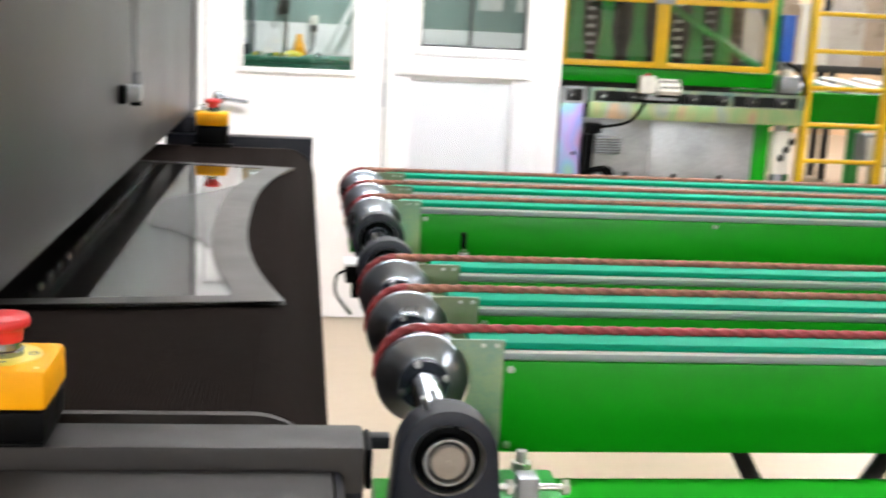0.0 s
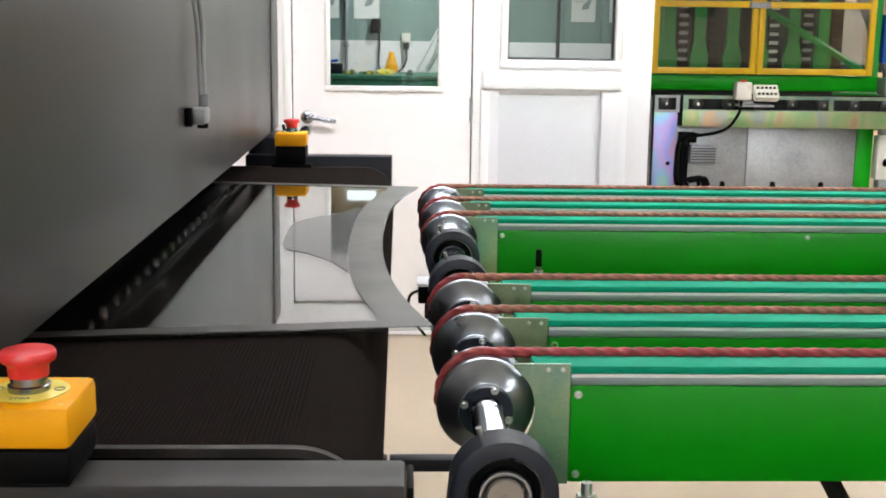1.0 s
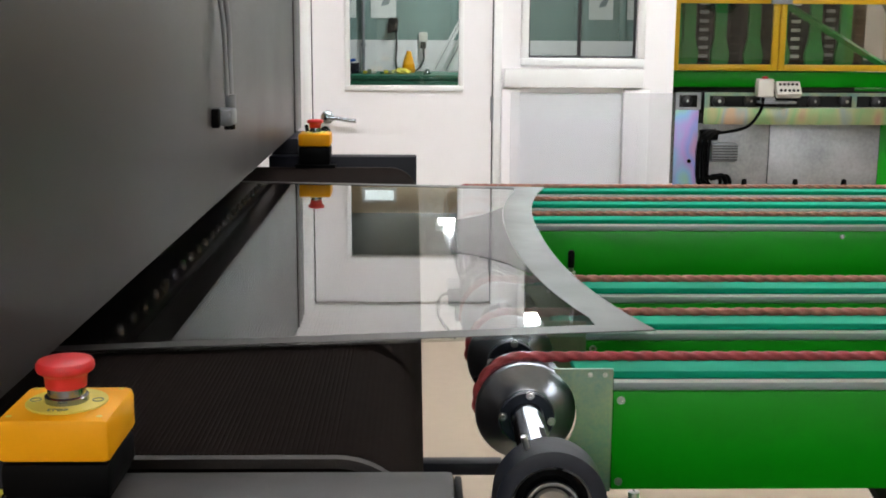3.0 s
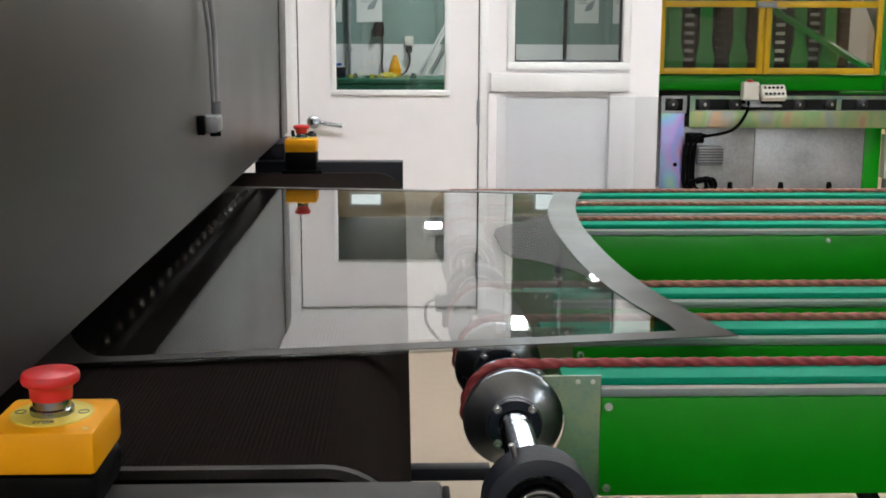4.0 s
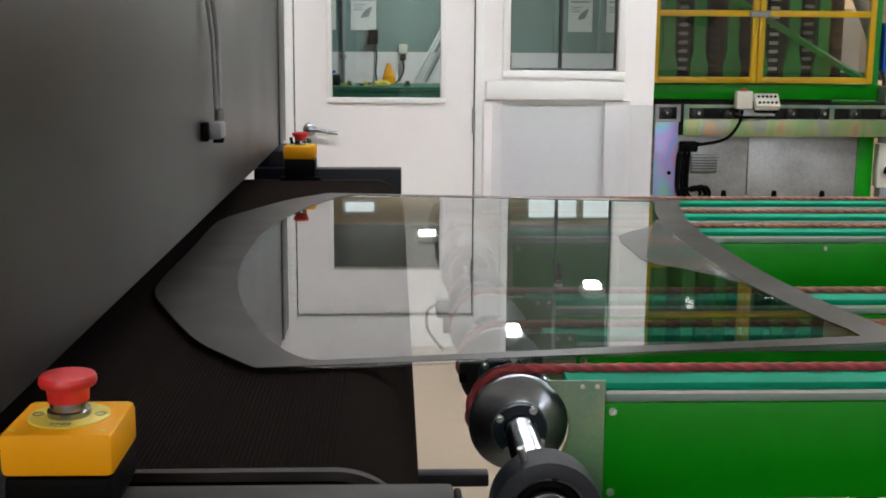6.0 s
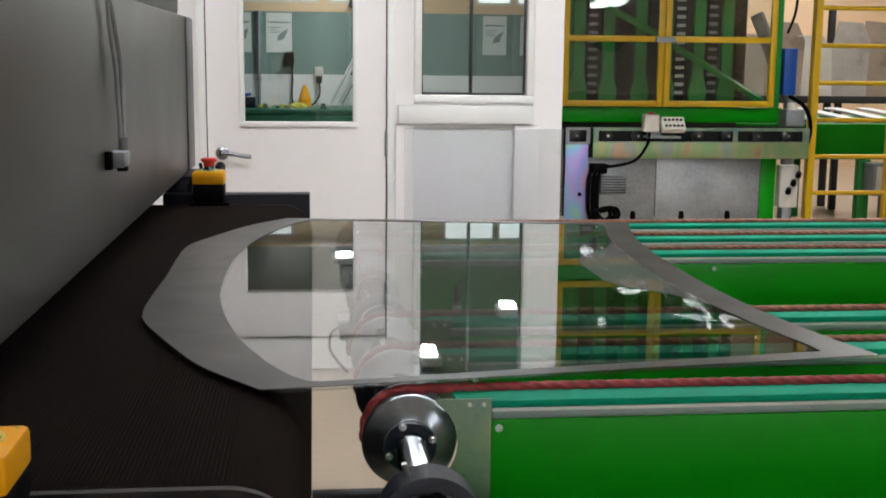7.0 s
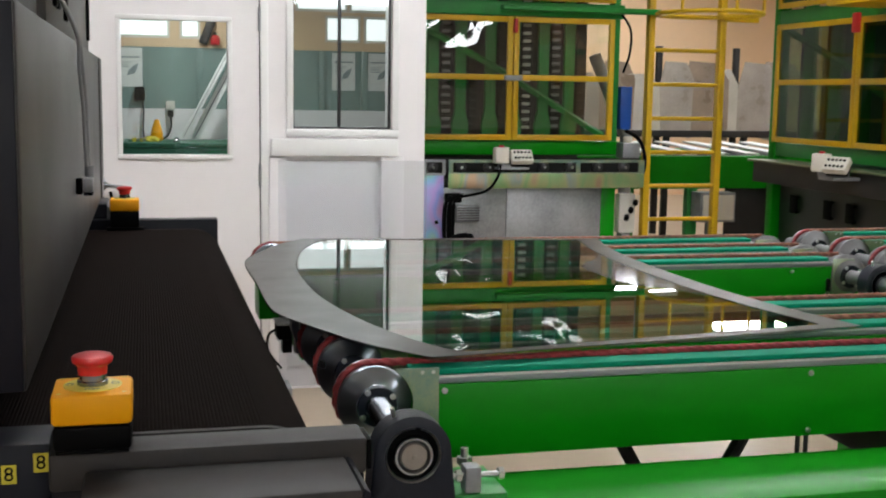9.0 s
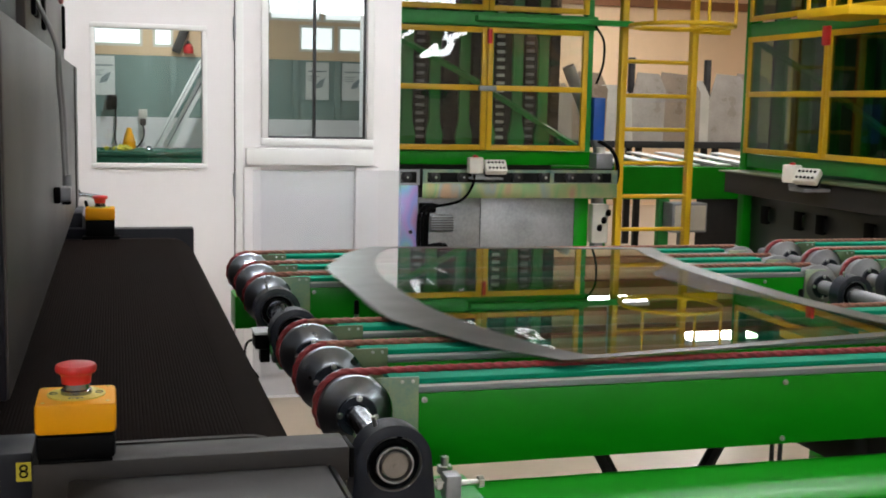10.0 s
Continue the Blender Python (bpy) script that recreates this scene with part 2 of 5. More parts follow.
def prism(bm, pts, axis, a0, a1):
    """Extrudes a plane outline along an axis: (x, z) along y, (x, y) along z, (y, z) along x."""
    def at(p, h):
        return {"x": (h, p[0], p[1]), "y": (p[0], h, p[1]), "z": (p[0], p[1], h)}[axis]
    lo, hi = [bm.verts.new(at(p, a0)) for p in pts], [bm.verts.new(at(p, a1)) for p in pts]
    n = len(pts)
    bm.faces.new(lo), bm.faces.new(hi)
    for i in range(n):
        bm.faces.new((lo[i], lo[(i + 1) % n], hi[(i + 1) % n], hi[i]))
    return bm


def tube(bm, pts, r, seg=10):
    pts = [Vector(p) for p in pts]
    rings = []
    for i, p in enumerate(pts):
        d = (pts[min(i + 1, len(pts) - 1)] - pts[max(i - 1, 0)]).normalized()
        side = d.cross(Vector((0.31, 0.17, 0.93))).normalized()
        up = side.cross(d)
        rings.append([bm.verts.new(p + r * (math.cos(a) * side + math.sin(a) * up)) for a in [2 * math.pi * k / seg for k in range(seg)]])
    for a, b in zip(rings, rings[1:]):
        for i in range(seg):
            j = (i + 1) % seg
            bm.faces.new((a[i], a[j], b[j], b[i]))
    bm.faces.new(rings[0]), bm.faces.new(rings[-1])
    return bm


def curve(points, n=8):
    """A smooth line through points."""
    ps = [Vector(p) for p in points]
    out = []
    for i in range(len(ps) - 1):
        a, b, c, d = ps[max(i - 1, 0)], ps[i], ps[i + 1], ps[min(i + 2, len(ps) - 1)]
        for k in range(n):
            t = k / n
            out.append(0.5 * (2 * b + (c - a) * t + (2 * a - 5 * b + 4 * c - d) * t * t + (3 * b - a - 3 * c + d) * t ** 3))
    return out + [ps[-1]]


def B():
    return bmesh.new()


def screw(p, axis, r, parent, h=0.004):
    """A socket screw: washer, rounded head, hexagon socket."""
    bm = lathe(B(), [(r * 1.5, 0), (r * 1.5, h * 0.3), (r, h * 0.3), (r, h * 0.85), (r * 0.85, h), (r * 0.5, h), (r * 0.5, h * 0.55), (0.0001, h * 0.55)], p, axis, 14)
    return part("screw", bm, M_SCREW, parent)


def bar_text(name, body, size, m, material, parent):
    c = bpy.data.curves.new(name, "FONT")
    c.body, c.size, c.extrude, c.align_x, c.align_y = body, size, 0.0004, "CENTER", "CENTER"
    tmp = bpy.data.objects.new("tmp", c)
    scene.collection.objects.link(tmp)
    me = bpy.data.meshes.new_from_object(tmp.evaluated_get(bpy.context.evaluated_depsgraph_get()))
    bpy.data.objects.remove(tmp)
    me.transform(m)
    me.transform(Matrix.Translation(-ORIG.get(parent, Vector())))
    me.materials.clear()
    me.materials.append(material)
    ob = new(name, me)
    ob.parent = parent
    return ob


# ---- the hall ----
HX0, HX1, HY0, HY1 = -6.0, 10.0, -14.0, 16.0
bm = B()
box(bm, HX0 - 0.3, HX1 + 0.3, HY0 - 0.3, HY1 + 0.3, -0.2, 0)
tagged(part("floor", bm, M_FLOOR), "beige epoxy factory floor", "floor", kind="structure")
bm = B()
box(bm, HX0 - 0.3, HX1 + 0.3, HY0 - 0.3, HY1 + 0.3, CEIL, CEIL + 0.2)
tagged(part("ceiling", bm, M_CEIL), "pale ceiling of the factory hall", "ceiling", kind="structure")
for nm, b, lab in (("wall_north", (HX0, HX1, HY1, HY1 + 0.2), "beige painted far wall of the hall"), ("wall_south", (HX0, HX1, HY0 - 0.2, HY0), "pale grey painted wall of the hall"),
                   ("wall_east", (HX1, HX1 + 0.2, HY0, HY1), "beige painted side wall of the hall"), ("wall_west", (HX0 - 0.2, HX0, HY0, HY1), "beige painted side wall of the hall")):
    tagged(part(nm, box(B(), *b, 0, CEIL), M_CEIL if nm == "wall_south" else M_BEIGE), lab, "wall", kind="structure")
# glowing panes added out of view, to light the hall and its reflections
w = thing("window_added", (1.0, HY0, 2.7), "unseen glowing panes added high in the hall wall for light", "window", kind="structure")
for x0, x1, z0, z1 in ((-3.6, -1.2, 3.3, 4.1), (-1.1, 1.2, 3.3, 4.1), (1.3, 3.4, 3.3, 4.1), (3.5, 5.6, 3.3, 4.1), (5.7, 7.8, 3.3, 4.1)):
    part("pane", box(B(), x0, x1, HY0 + 0.004, HY0 + 0.02, z0, z1), M_ADDED_GLOW, w)
    part("window_frame", box(B(), x0 - 0.04, x1 + 0.04, HY0 + 0.001, HY0 + 0.003, z0 - 0.04, z1 + 0.04), M_FRAME, w)
for k in range(4):
    tagged(part("trim", box(B(), HX0, HX1, HY1 - 0.12, HY1 - 0.01, 2.95 + 0.35 * k, 3.07 + 0.35 * k, 0.01), M_BROWN), "brown horizontal wall beam", "beam", kind="structure")


def ceiling_light(x, y, z, sx, sy):
    t = thing("ceiling_light", (x, y, z), "long white fluorescent ceiling light, switched on", "ceiling light", "ceiling lights")
    h = B()
    box(h, x - sx / 2 - 0.03, x + sx / 2 + 0.03, y - sy / 2 - 0.03, y + sy / 2 + 0.03, z + 0.02, z + 0.08, 0.01)
    part("housing", h, M_WHITE_B, t)
    part("diffuser", box(B(), x - sx / 2, x + sx / 2, y - sy / 2, y + sy / 2, z, z + 0.018, 0.004), M_LAMP, t)
    part("hanger", box(B(), x - 0.05, x + 0.05, y - 0.05, y + 0.05, z + 0.08, CEIL if z > 3 else 2.699, 0.004), M_WHITE_B, t)


LAMPS = [(-1.2, -2.5, 3.6), (-3.4, -4.5, 3.6), (-0.9, 3.0, 3.6), (0.75, 3.0, 3.6), (2.6, 4.5, 3.6),
         (8.0, 9.0, 3.6), (4.9, 9.6, 3.6), (6.2, 14.3, 3.3), (6.4, 11.7, 3.3)]
for x, y, z in LAMPS:
    long = 0.9 if y > 8 else 1.5
    ceiling_light(x, y, z, long, 0.32)
    ceiling_lamp_light(x, y, z - 0.01, long, 0.32, LAMP_WATTS if y < 8 else 40)
# square lamps over the aisle before the machines
for x, y, sx, sy in ((4.4, 0.5, 0.55, 0.45), (4.0, -0.35, 0.5, 0.4), (4.4, 1.45, 0.4, 0.4), (4.65, -2.8, 0.5, 0.6)):
    ceiling_light(x, y, 3.6, sx, sy)
# lamps in the room behind the booth wall
for x, y, sx, sy in ((0.17, 11.2, 0.15, 0.16), (1.37, 8.8, 0.11, 0.16), (0.6, 7.4, 0.13, 0.2)):
    ceiling_light(x, y, 2.6, sx, sy)
    ceiling_lamp_light(x, y, 2.59, sx, sy, 32)

# ---- white booth with door and window ----
WY = 5.34
bm = B()
for b in ((-3.5, -0.63, 0, 2.7), (-0.63, 0.253, 2.04, 2.7), (0.253, 0.338, 0, 2.7), (0.338, 0.888, 0, 1.251), (0.338, 0.888, 2.24, 2.7), (0.888, 1.025, 0, 2.7)):
    box(bm, b[0], b[1], WY, WY + 0.1, b[2], b[3])
tagged(part("wall_booth", bm, M_WHITE), "white panelled wall of the inspection booth", "wall", kind="structure")
RY = 12.3
tagged(part("ceiling_booth", box(B(), -3.5, 2.7, WY, RY + 0.1, 2.7, 2.76), M_BOOTHTOP), "dull grey roof of the inspection booth", "ceiling", kind="structure")
side = [(1.0, WY + 0.1), (1.31, 6.88), (1.34, 7.9), (2.62, RY + 0.1)]
tagged(part("wall_booth_side", prism(B(), side + [(x + 0.02, y) for x, y in reversed(side)], "z", 0, 2.699), M_GREYPAN), "pale partition wall of the booth room", "wall", kind="structure")
tagged(part("wall_booth_west", box(B(), -3.54, -3.5, WY, RY + 0.1, 0, 2.7), M_GREYPAN), "pale end wall of the booth room", "wall", kind="structure")
tagged(part("wall_booth_back", box(B(), -3.5, 2.6, RY, RY + 0.1, 0, 1.265), M_WHITE), "white lower back wall inside the booth room", "wall", kind="structure")
tagged(part("wall_booth_lining", box(B(), -3.5, 2.6, RY + 0.01, RY + 0.1, 1.265, 1.9), M_TEALWALL), "grey teal glazed back wall inside the booth room", "wall", kind="structure")
tagged(part("wall_booth_top", box(B(), -3.5, 2.6, RY, RY + 0.1, 1.9, 2.7), M_BEIGE), "tan upper back wall inside the booth room", "wall", kind="structure")
for x in (-1.5, -0.7, 0.22, 0.9, 1.5, 1.96):
    tagged(part("trim", box(B(), x, x + 0.065, RY - 0.02, RY + 0.008, 1.267, 1.898, 0.004), M_TEALWALL), "slim teal glazing post", "trim", kind="structure")
w = thing("window_2", (0.6, RY, 2.0), "bright daylit windows high in the booth room wall", "window", kind="structure")
for x0, x1, z0, z1 in ((-1.4, -0.08, 2.02, 2.16), (0.08, 0.23, 2.02, 2.2), (1.6, 1.92, 2.02, 2.24), (2.02, 2.3, 2.02, 2.24), (-0.66, -0.36, 2.46, 2.56), (1.28, 1.78, 2.34, 2.62), (1.86, 2.5, 2.34, 2.62)):
    part("pane", box(B(), x0, x1, RY - 0.012, RY - 0.002, z0, z1), M_FROSTED, w)
    part("window_frame", box(B(), x0 - 0.03, x1 + 0.03, RY - 0.0015, RY - 0.0005, z0 - 0.03, z1 + 0.03), M_PALE, w)


def door():
    t = thing("door_1", (-0.19, WY, 0), "closed white door with a glazed upper panel and lever handle", "door", kind="structure")
    x0, x1, g = -0.588, 0.211, (-0.423, 0.062, 1.16, 1.785)
    bm = B()
    y0, y1 = WY + 0.005, WY + 0.05
    box(bm, x0, g[0], y0, y1, 0.01, 2.0), box(bm, g[1], x1, y0, y1, 0.01, 2.0)
    box(bm, g[0], g[1], y0, y1, 0.01, g[2]), box(bm, g[0], g[1], y0, y1, g[3], 2.0)
    part("leaf", bm, M_WHITE, t)
    bm = B()
    e = 0.022
    for b in ((g[0] - e, g[1] + e, g[2] - e, g[2]), (g[0] - e, g[1] + e, g[3], g[3] + e), (g[0] - e, g[0], g[2], g[3]), (g[1], g[1] + e, g[2], g[3])):
        box(bm, b[0], b[1], y0 - 0.012, y0 + 0.01, b[2], b[3], 0.003)
    part("glazing_bead", bm, M_WHITE_B, t)
    part("pane", box(B(), g[0], g[1], y0 + 0.02, y0 + 0.026, g[2], g[3]), M_WINGLASS, t, "clear door pane")
    bm = B()
    for b in ((-0.63, -0.594, 0, 2.04), (0.217, 0.253, 0, 2.04), (-0.594, 0.217, 2.004, 2.04)):
        box(bm, b[0], b[1], WY - 0.012, WY + 0.1, b[2], b[3], 0.003)
    part("door_frame", bm, M_WHITE_B, t)
    for b in ((-0.5935, -0.5885, 0.01, 2.003), (0.2115, 0.2165, 0.01, 2.003), (-0.588, 0.211, 2.0005, 2.0035)):
        part("door_seal", box(B(), b[0], b[1], WY + 0.012, WY + 0.03, b[2], b[3]), M_RUB, t, "dark rubber seal")
    for z in (0.25, 1.06, 1.8):
        part("hinge", cyl(B(), (0.214, WY - 0.004, z - 0.055), (0.214, WY - 0.004, z + 0.055), 0.009, 12), M_GALV, t, "grey steel hinge")
    bm = lathe(B(), [(0.03, 0), (0.03, 0.006), (0.026, 0.01), (0.013, 0.014), (0.012, 0.045), (0.0001, 0.047)], (-0.525, y0, 1.018), (0, -1, 0), 20)
    h = part("handle", bm, M_STEEL, t, "brushed lever handle")
    part("lever", tube(B(), curve([(-0.525, y0 - 0.042, 1.018), (-0.48, y0 - 0.046, 1.016), (-0.43, y0 - 0.044, 1.008), (-0.395, y0 - 0.042, 1.004)], 4), 0.0095), M_STEEL, h)
    part("key_rose", lathe(B(), [(0.024, 0), (0.024, 0.006), (0.0001, 0.008)], (-0.535, y0, 0.955), (0, -1, 0), 18), M_STEEL, t)


def window():
    t = thing("window_1", (0.61, WY, 1.25), "white framed sliding window with two clear panes", "window", kind="structure")
    x0, x1, z0, z1 = 0.338, 0.888, 1.251, 2.24
    bm = B()
    f = 0.034
    for b in ((x0, x1, z0, z0 + f), (x0, x1, z1 - f, z1), (x0, x0 + f, z0 + f, z1 - f), (x1 - f, x1, z0 + f, z1 - f)):
        box(bm, b[0], b[1], WY - 0.02, WY + 0.07, b[2], b[3], 0.004)
    part("window_frame", bm, M_WHITE_B, t)
    for a, b, y in ((x0 + f, 0.607, WY + 0.045), (0.597, x1 - f, WY + 0.02)):
        bm = B()
        e = 0.011
        for q in ((a, b, z0 + f, z0 + f + e), (a, b, z1 - f - e, z1 - f), (a, a + e, z0 + f + e, z1 - f - e), (b - e, b, z0 + f + e, z1 - f - e)):
            box(bm, q[0], q[1], y, y + 0.018, q[2], q[3], 0.002)
        s = part("sash", bm, M_DARKSTEEL, t, "slim dark sash")
        part("pane", box(B(), a + e, b - e, y + 0.006, y + 0.011, z0 + f + e, z1 - f - e), M_WINGLASS, s)
    part("window_sill", box(B(), 0.264, 0.884, WY - 0.045, WY - 0.001, 1.157, 1.239, 0.004), M_WHITE_B, t)
    part("apron_panel", box(B(), 0.33, 0.79, WY - 0.014, WY - 0.001, 0.12, 1.126, 0.003), M_GREYPAN, t)
    bm = B()
    box(bm, 0.255, 0.335, WY - 0.03, WY - 0.001, 0, 1.15, 0.003), box(bm, 0.8, 0.915, WY - 0.03, WY - 0.001, 0, 1.15, 0.003)
    part("casing", bm, M_WHITE, t)


door(), window()
g = thing("guard_sheet", (0.7, 5.2, 0), "clear upright guard sheet before the white booth wall", "guard")
part("sheet", box(B(), 0.285, 1.005, 5.2, 5.206, 0.05, 1.14), M_GUARD, g)
for x in (0.31, 0.975):
    part("foot", box(B(), x - 0.03, x + 0.03, 5.12, 5.286, 0.0, 0.06, 0.005), M_GALV, g)


# ---- inside the booth ----
def poster(x, z, w, h, y=RY - 0.006):
    t = thing("notice", (x, y, z), "white printed notice pinned to the booth wall", "notice", "notices")
    part("paper", box(B(), x - w / 2, x + w / 2, y, y + 0.005, z - h / 2, z + h / 2), M_PAPER_AND_GLINT, t)
    rnd = random.Random(int(x * 100))
    part("print", box(B(), x - w * 0.4, x + w * 0.4, y - 0.003, y - 0.001, z + h * 0.24, z + h * 0.28), M_INK, t)
    for k in range(3):
        zz = z + h * (0.12 - 0.06 * k)
        part("print", box(B(), x - w * 0.38, x - w * 0.38 + w * rnd.uniform(0.2, 0.5), y - 0.003, y - 0.001, zz, zz + h * 0.02), M_INK, t)
    bm = prism(B(), [(x - w * 0.1, z - h * 0.2), (x + w * 0.2, z - h * 0.16), (x + w * 0.36, z + h * 0.1), (x + w * 0.16, z + h * 0.04), (x - w * 0.02, z - h * 0.06)], "y", y - 0.003, y - 0.001)
    part("print", bm, M_INK, t)


poster(-0.46, 1.685, 0.26, 0.4)
poster(-0.84, 1.685, 0.2, 0.4)
poster(1.77, 1.68, 0.25, 0.4)
poster(2.16, 1.68, 0.24, 0.4)
t = thing("work_bench", (0.2, 11.8, 0), "dark green work bench in the booth room", "bench")
part("bench_top", box(B(), -1.6, 2.3, 11.3, 12.28, 0.9, 0.95, 0.006), M_DKGREEN, t)
part("apron", box(B(), -1.58, 2.28, 11.32, 11.36, 0.7, 0.898, 0.004), M_DKGREEN, t)
for x in (-1.54, 2.24):
    for y in (11.36, 12.2):
        part("leg", box(B(), x - 0.04, x + 0.04, y - 0.04, y + 0.04, 0, 0.699, 0.003), M_DKGREEN, t)
for dx, wd, h in ((0.02, 0.05, 1.03), (0.12, 0.09, 0.9)):
    t = thing("metal_profile", (0.03 + dx, 11.9, 0.951), "bright aluminium profile leaning on the bench", "profile", "leaning profiles")
    m = Matrix.Translation((dx, 11.9 + dx, 0.951)) @ Matrix.Rotation(radians(28), 4, "Y")
    part("bar", box(B(), 0, wd, 0, 0.04, 0.04, h, 0.003, m), M_WHITE_B, t)
    part("lip", box(B(), wd * 0.35, wd * 0.5, -0.006, -0.001, 0.05, h, 0, m), M_GALV, t)
t = thing("spray_bottle", (-0.2, 11.9, 0.951), "orange yellow plastic spray bottle on the bench", "bottle")
part("bottle", lathe(B(), [(0.055, 0), (0.065, 0.015), (0.062, 0.07), (0.045, 0.13), (0.028, 0.18), (0.022, 0.21), (0.0001, 0.212)], (-0.2, 11.9, 0.951), (0, 0, 1), 20), M_ORANGE, t)
t = thing("rag", (-0.27, 11.6, 0.951), "crumpled yellow cleaning cloth on the bench", "cloth")
bm = B()
bmesh.ops.create_icosphere(bm, subdivisions=3, radius=1)
for v in bm.verts:
    v.co *= 1 + 0.35 * noise.noise(v.co * 2.1)
    v.co = Vector((-0.27 + v.co.x * 0.09, 11.6 + v.co.y * 0.08, 0.965 + max(v.co.z, -0.35) * 0.04))
part("cloth", bm, M_LABEL, t)
t = thing("tool_caddy", (-0.8, 11.7, 0.951), "dark blue open box of small parts on the bench", "box")
part("tray", box(B(), -0.95, -0.68, 11.6, 11.8, 0.951, 1.05, 0.006), M_NAVY, t)
part("tool", cyl(B(), (-0.9, 11.7, 1.052), (-0.72, 11.68, 1.08), 0.014, 10), M_BLUE, t)
rnd = random.Random(9)
for k in range(7):
    x, h = -0.62 + 0.05 * k + rnd.uniform(-0.015, 0.015), rnd.uniform(0.02, 0.05)
    t = thing("loose_fitting", (x, 11.55, 0.951), "small loose fitting lying on the bench", "fitting", "loose fittings")
    part("body", box(B(), x - 0.02, x + 0.02, 11.53 + 0.02 * (k % 3), 11.57 + 0.02 * (k % 3), 0.951, 0.951 + h, 0.006), (M_LABEL, M_OLIVE, M_PALE, M_DKGREEN)[k % 4], t)
t = thing("wall_phone", (-0.36, RY, 1.42), "black wall phone with a hanging cord", "phone")
part("cradle", box(B(), -0.41, -0.31, RY - 0.07, RY - 0.022, 1.345, 1.49, 0.02), M_BLACK, t)
part("handset", box(B(), -0.42, -0.37, RY - 0.11, RY - 0.071, 1.335, 1.43, 0.015), M_BLACK, t)
part("cord", tube(B(), curve([(-0.33, RY - 0.04, 1.345), (-0.325, RY - 0.05, 1.2), (-0.335, RY - 0.05, 1.05), (-0.32, RY - 0.05, 0.951)], 5), 0.009), M_FRAME, t)
t = thing("wall_pipe", (-0.66, RY - 0.05, 0.951), "thin grey pipe rising from the bench along the wall", "pipe")
part("pipe", cyl(B(), (-0.665, RY - 0.05, 0.951), (-0.665, RY - 0.05, 1.9), 0.016, 12), M_GALV, t)
part("clip", box(B(), -0.695, -0.635, RY - 0.07, RY - 0.022, 1.2, 1.23, 0.003), M_GALV, t)
t = thing("wall_outlet", (-0.05, RY, 1.3), "grey wall outlet box with a hanging plug and lead", "outlet")
part("outlet", box(B(), -0.1, -0.01, RY - 0.06, RY - 0.001, 1.255, 1.345, 0.006), M_PALE, t)
part("plug", box(B(), -0.085, -0.025, RY - 0.11, RY - 0.061, 1.18, 1.25, 0.008), M_FRAME, t)
part("lead", tube(B(), curve([(-0.055, RY - 0.09, 1.18), (-0.05, RY - 0.1, 1.08), (-0.09, RY - 0.14, 0.99), (-0.14, RY - 0.2, 0.958)], 6), 0.01), M_FRAME, t)
t = thing("tap", (0.02, 11.45, 0.951), "small bright metal fitting on the bench front", "fitting")
part("body", lathe(B(), [(0.03, 0), (0.035, 0.02), (0.02, 0.035), (0.024, 0.05), (0.0001, 0.055)], (-0.02, 11.4, 0.951), (0, 0, 1), 14), M_STEEL, t)
t = thing("fire_extinguisher", (0.41, RY, 1.93), "small red fire bottle hung on the booth wall", "extinguisher")
part("bottle", lathe(B(), [(0.045, 0), (0.05, 0.015), (0.05, 0.075), (0.025, 0.1), (0.0001, 0.102)], (0.41, RY - 0.06, 1.93), (0, 0, 1), 18), M_RED, t)
part("hook", box(B(), 0.395, 0.425, RY - 0.06, RY - 0.001, 2.035, 2.06), M_BLACK, t)
t = thing("slanted_bracket", (0.3, RY, 1.94), "dark slanted steel bracket high on the booth wall", "bracket")
part("arm", box(B(), -0.045, 0.045, RY - 0.08, RY - 0.014, 0, 0.26, 0.006, Matrix.Translation((0.28, 0, 1.94)) @ Matrix.Rotation(radians(22), 4, "Y")), M_FRAME, t)

# ---- washing machine with dark housing ----
FX = -0.45
t = thing("glass_washer", (-1.4, 2.4, 0), "large charcoal powder-coated glass washing machine housing", "machine")
part("face_panel", box(B(), FX - 0.05, FX, 0.935, 3.33, 1.144, 1.556, 0.006), M_CHAR, t)
part("end_strip", box(B(), FX, FX + 0.004, 3.17, 3.326, 1.148, 1.552, 0.002), M_CHAR, t)
part("end_cap", box(B(), FX - 0.05, FX - 0.003, 0.926, 0.9335, 1.147, 1.553, 0.002), M_NAVY, t)
part("housing", box(B(), -2.4, FX - 0.052, 0.95, 3.31, 1.135, 1.555, 0.006), M_NAVY, t)
part("upper_housing", box(B(), -2.3, FX - 0.03, 1.75, 3.3, 1.562, 2.3, 0.008), M_CHAR, t)
part("upper_corner", box(B(), -2.3, FX - 0.045, 1.05, 1.745, 1.562, 2.3, 0.01), M_NAVY, t)
part("lower_housing", box(B(), -2.4, -0.56, 0.99, 3.31, 0.12, 0.96, 0.008), M_NAVY, t)
for y, z0, z1 in ((1.9, 1.61, 1.8), (1.97, 1.61, 1.8), (2.2, 1.60, 1.69), (2.32, 1.7, 1.9), (3.2, 1.6, 1.72)):
    part("vent", box(B(), FX - 0.03, FX - 0.022, y - 0.022, y + 0.022, z0, z1, 0.003), M_BLACK, t, "narrow black vent")
part("signal_strip", tube(B(), [(FX - 0.02, 2.0, 1.80), (FX - 0.02, 2.9, 1.71)], 0.006), M_RED, t)
# black sheet whose colour stands in for the shade inside the slot
part("slot_shade_sheet", box(B(), -2.3, -0.6, 1.0, 3.3, 0.962, 0.99), M_BLACK, t)
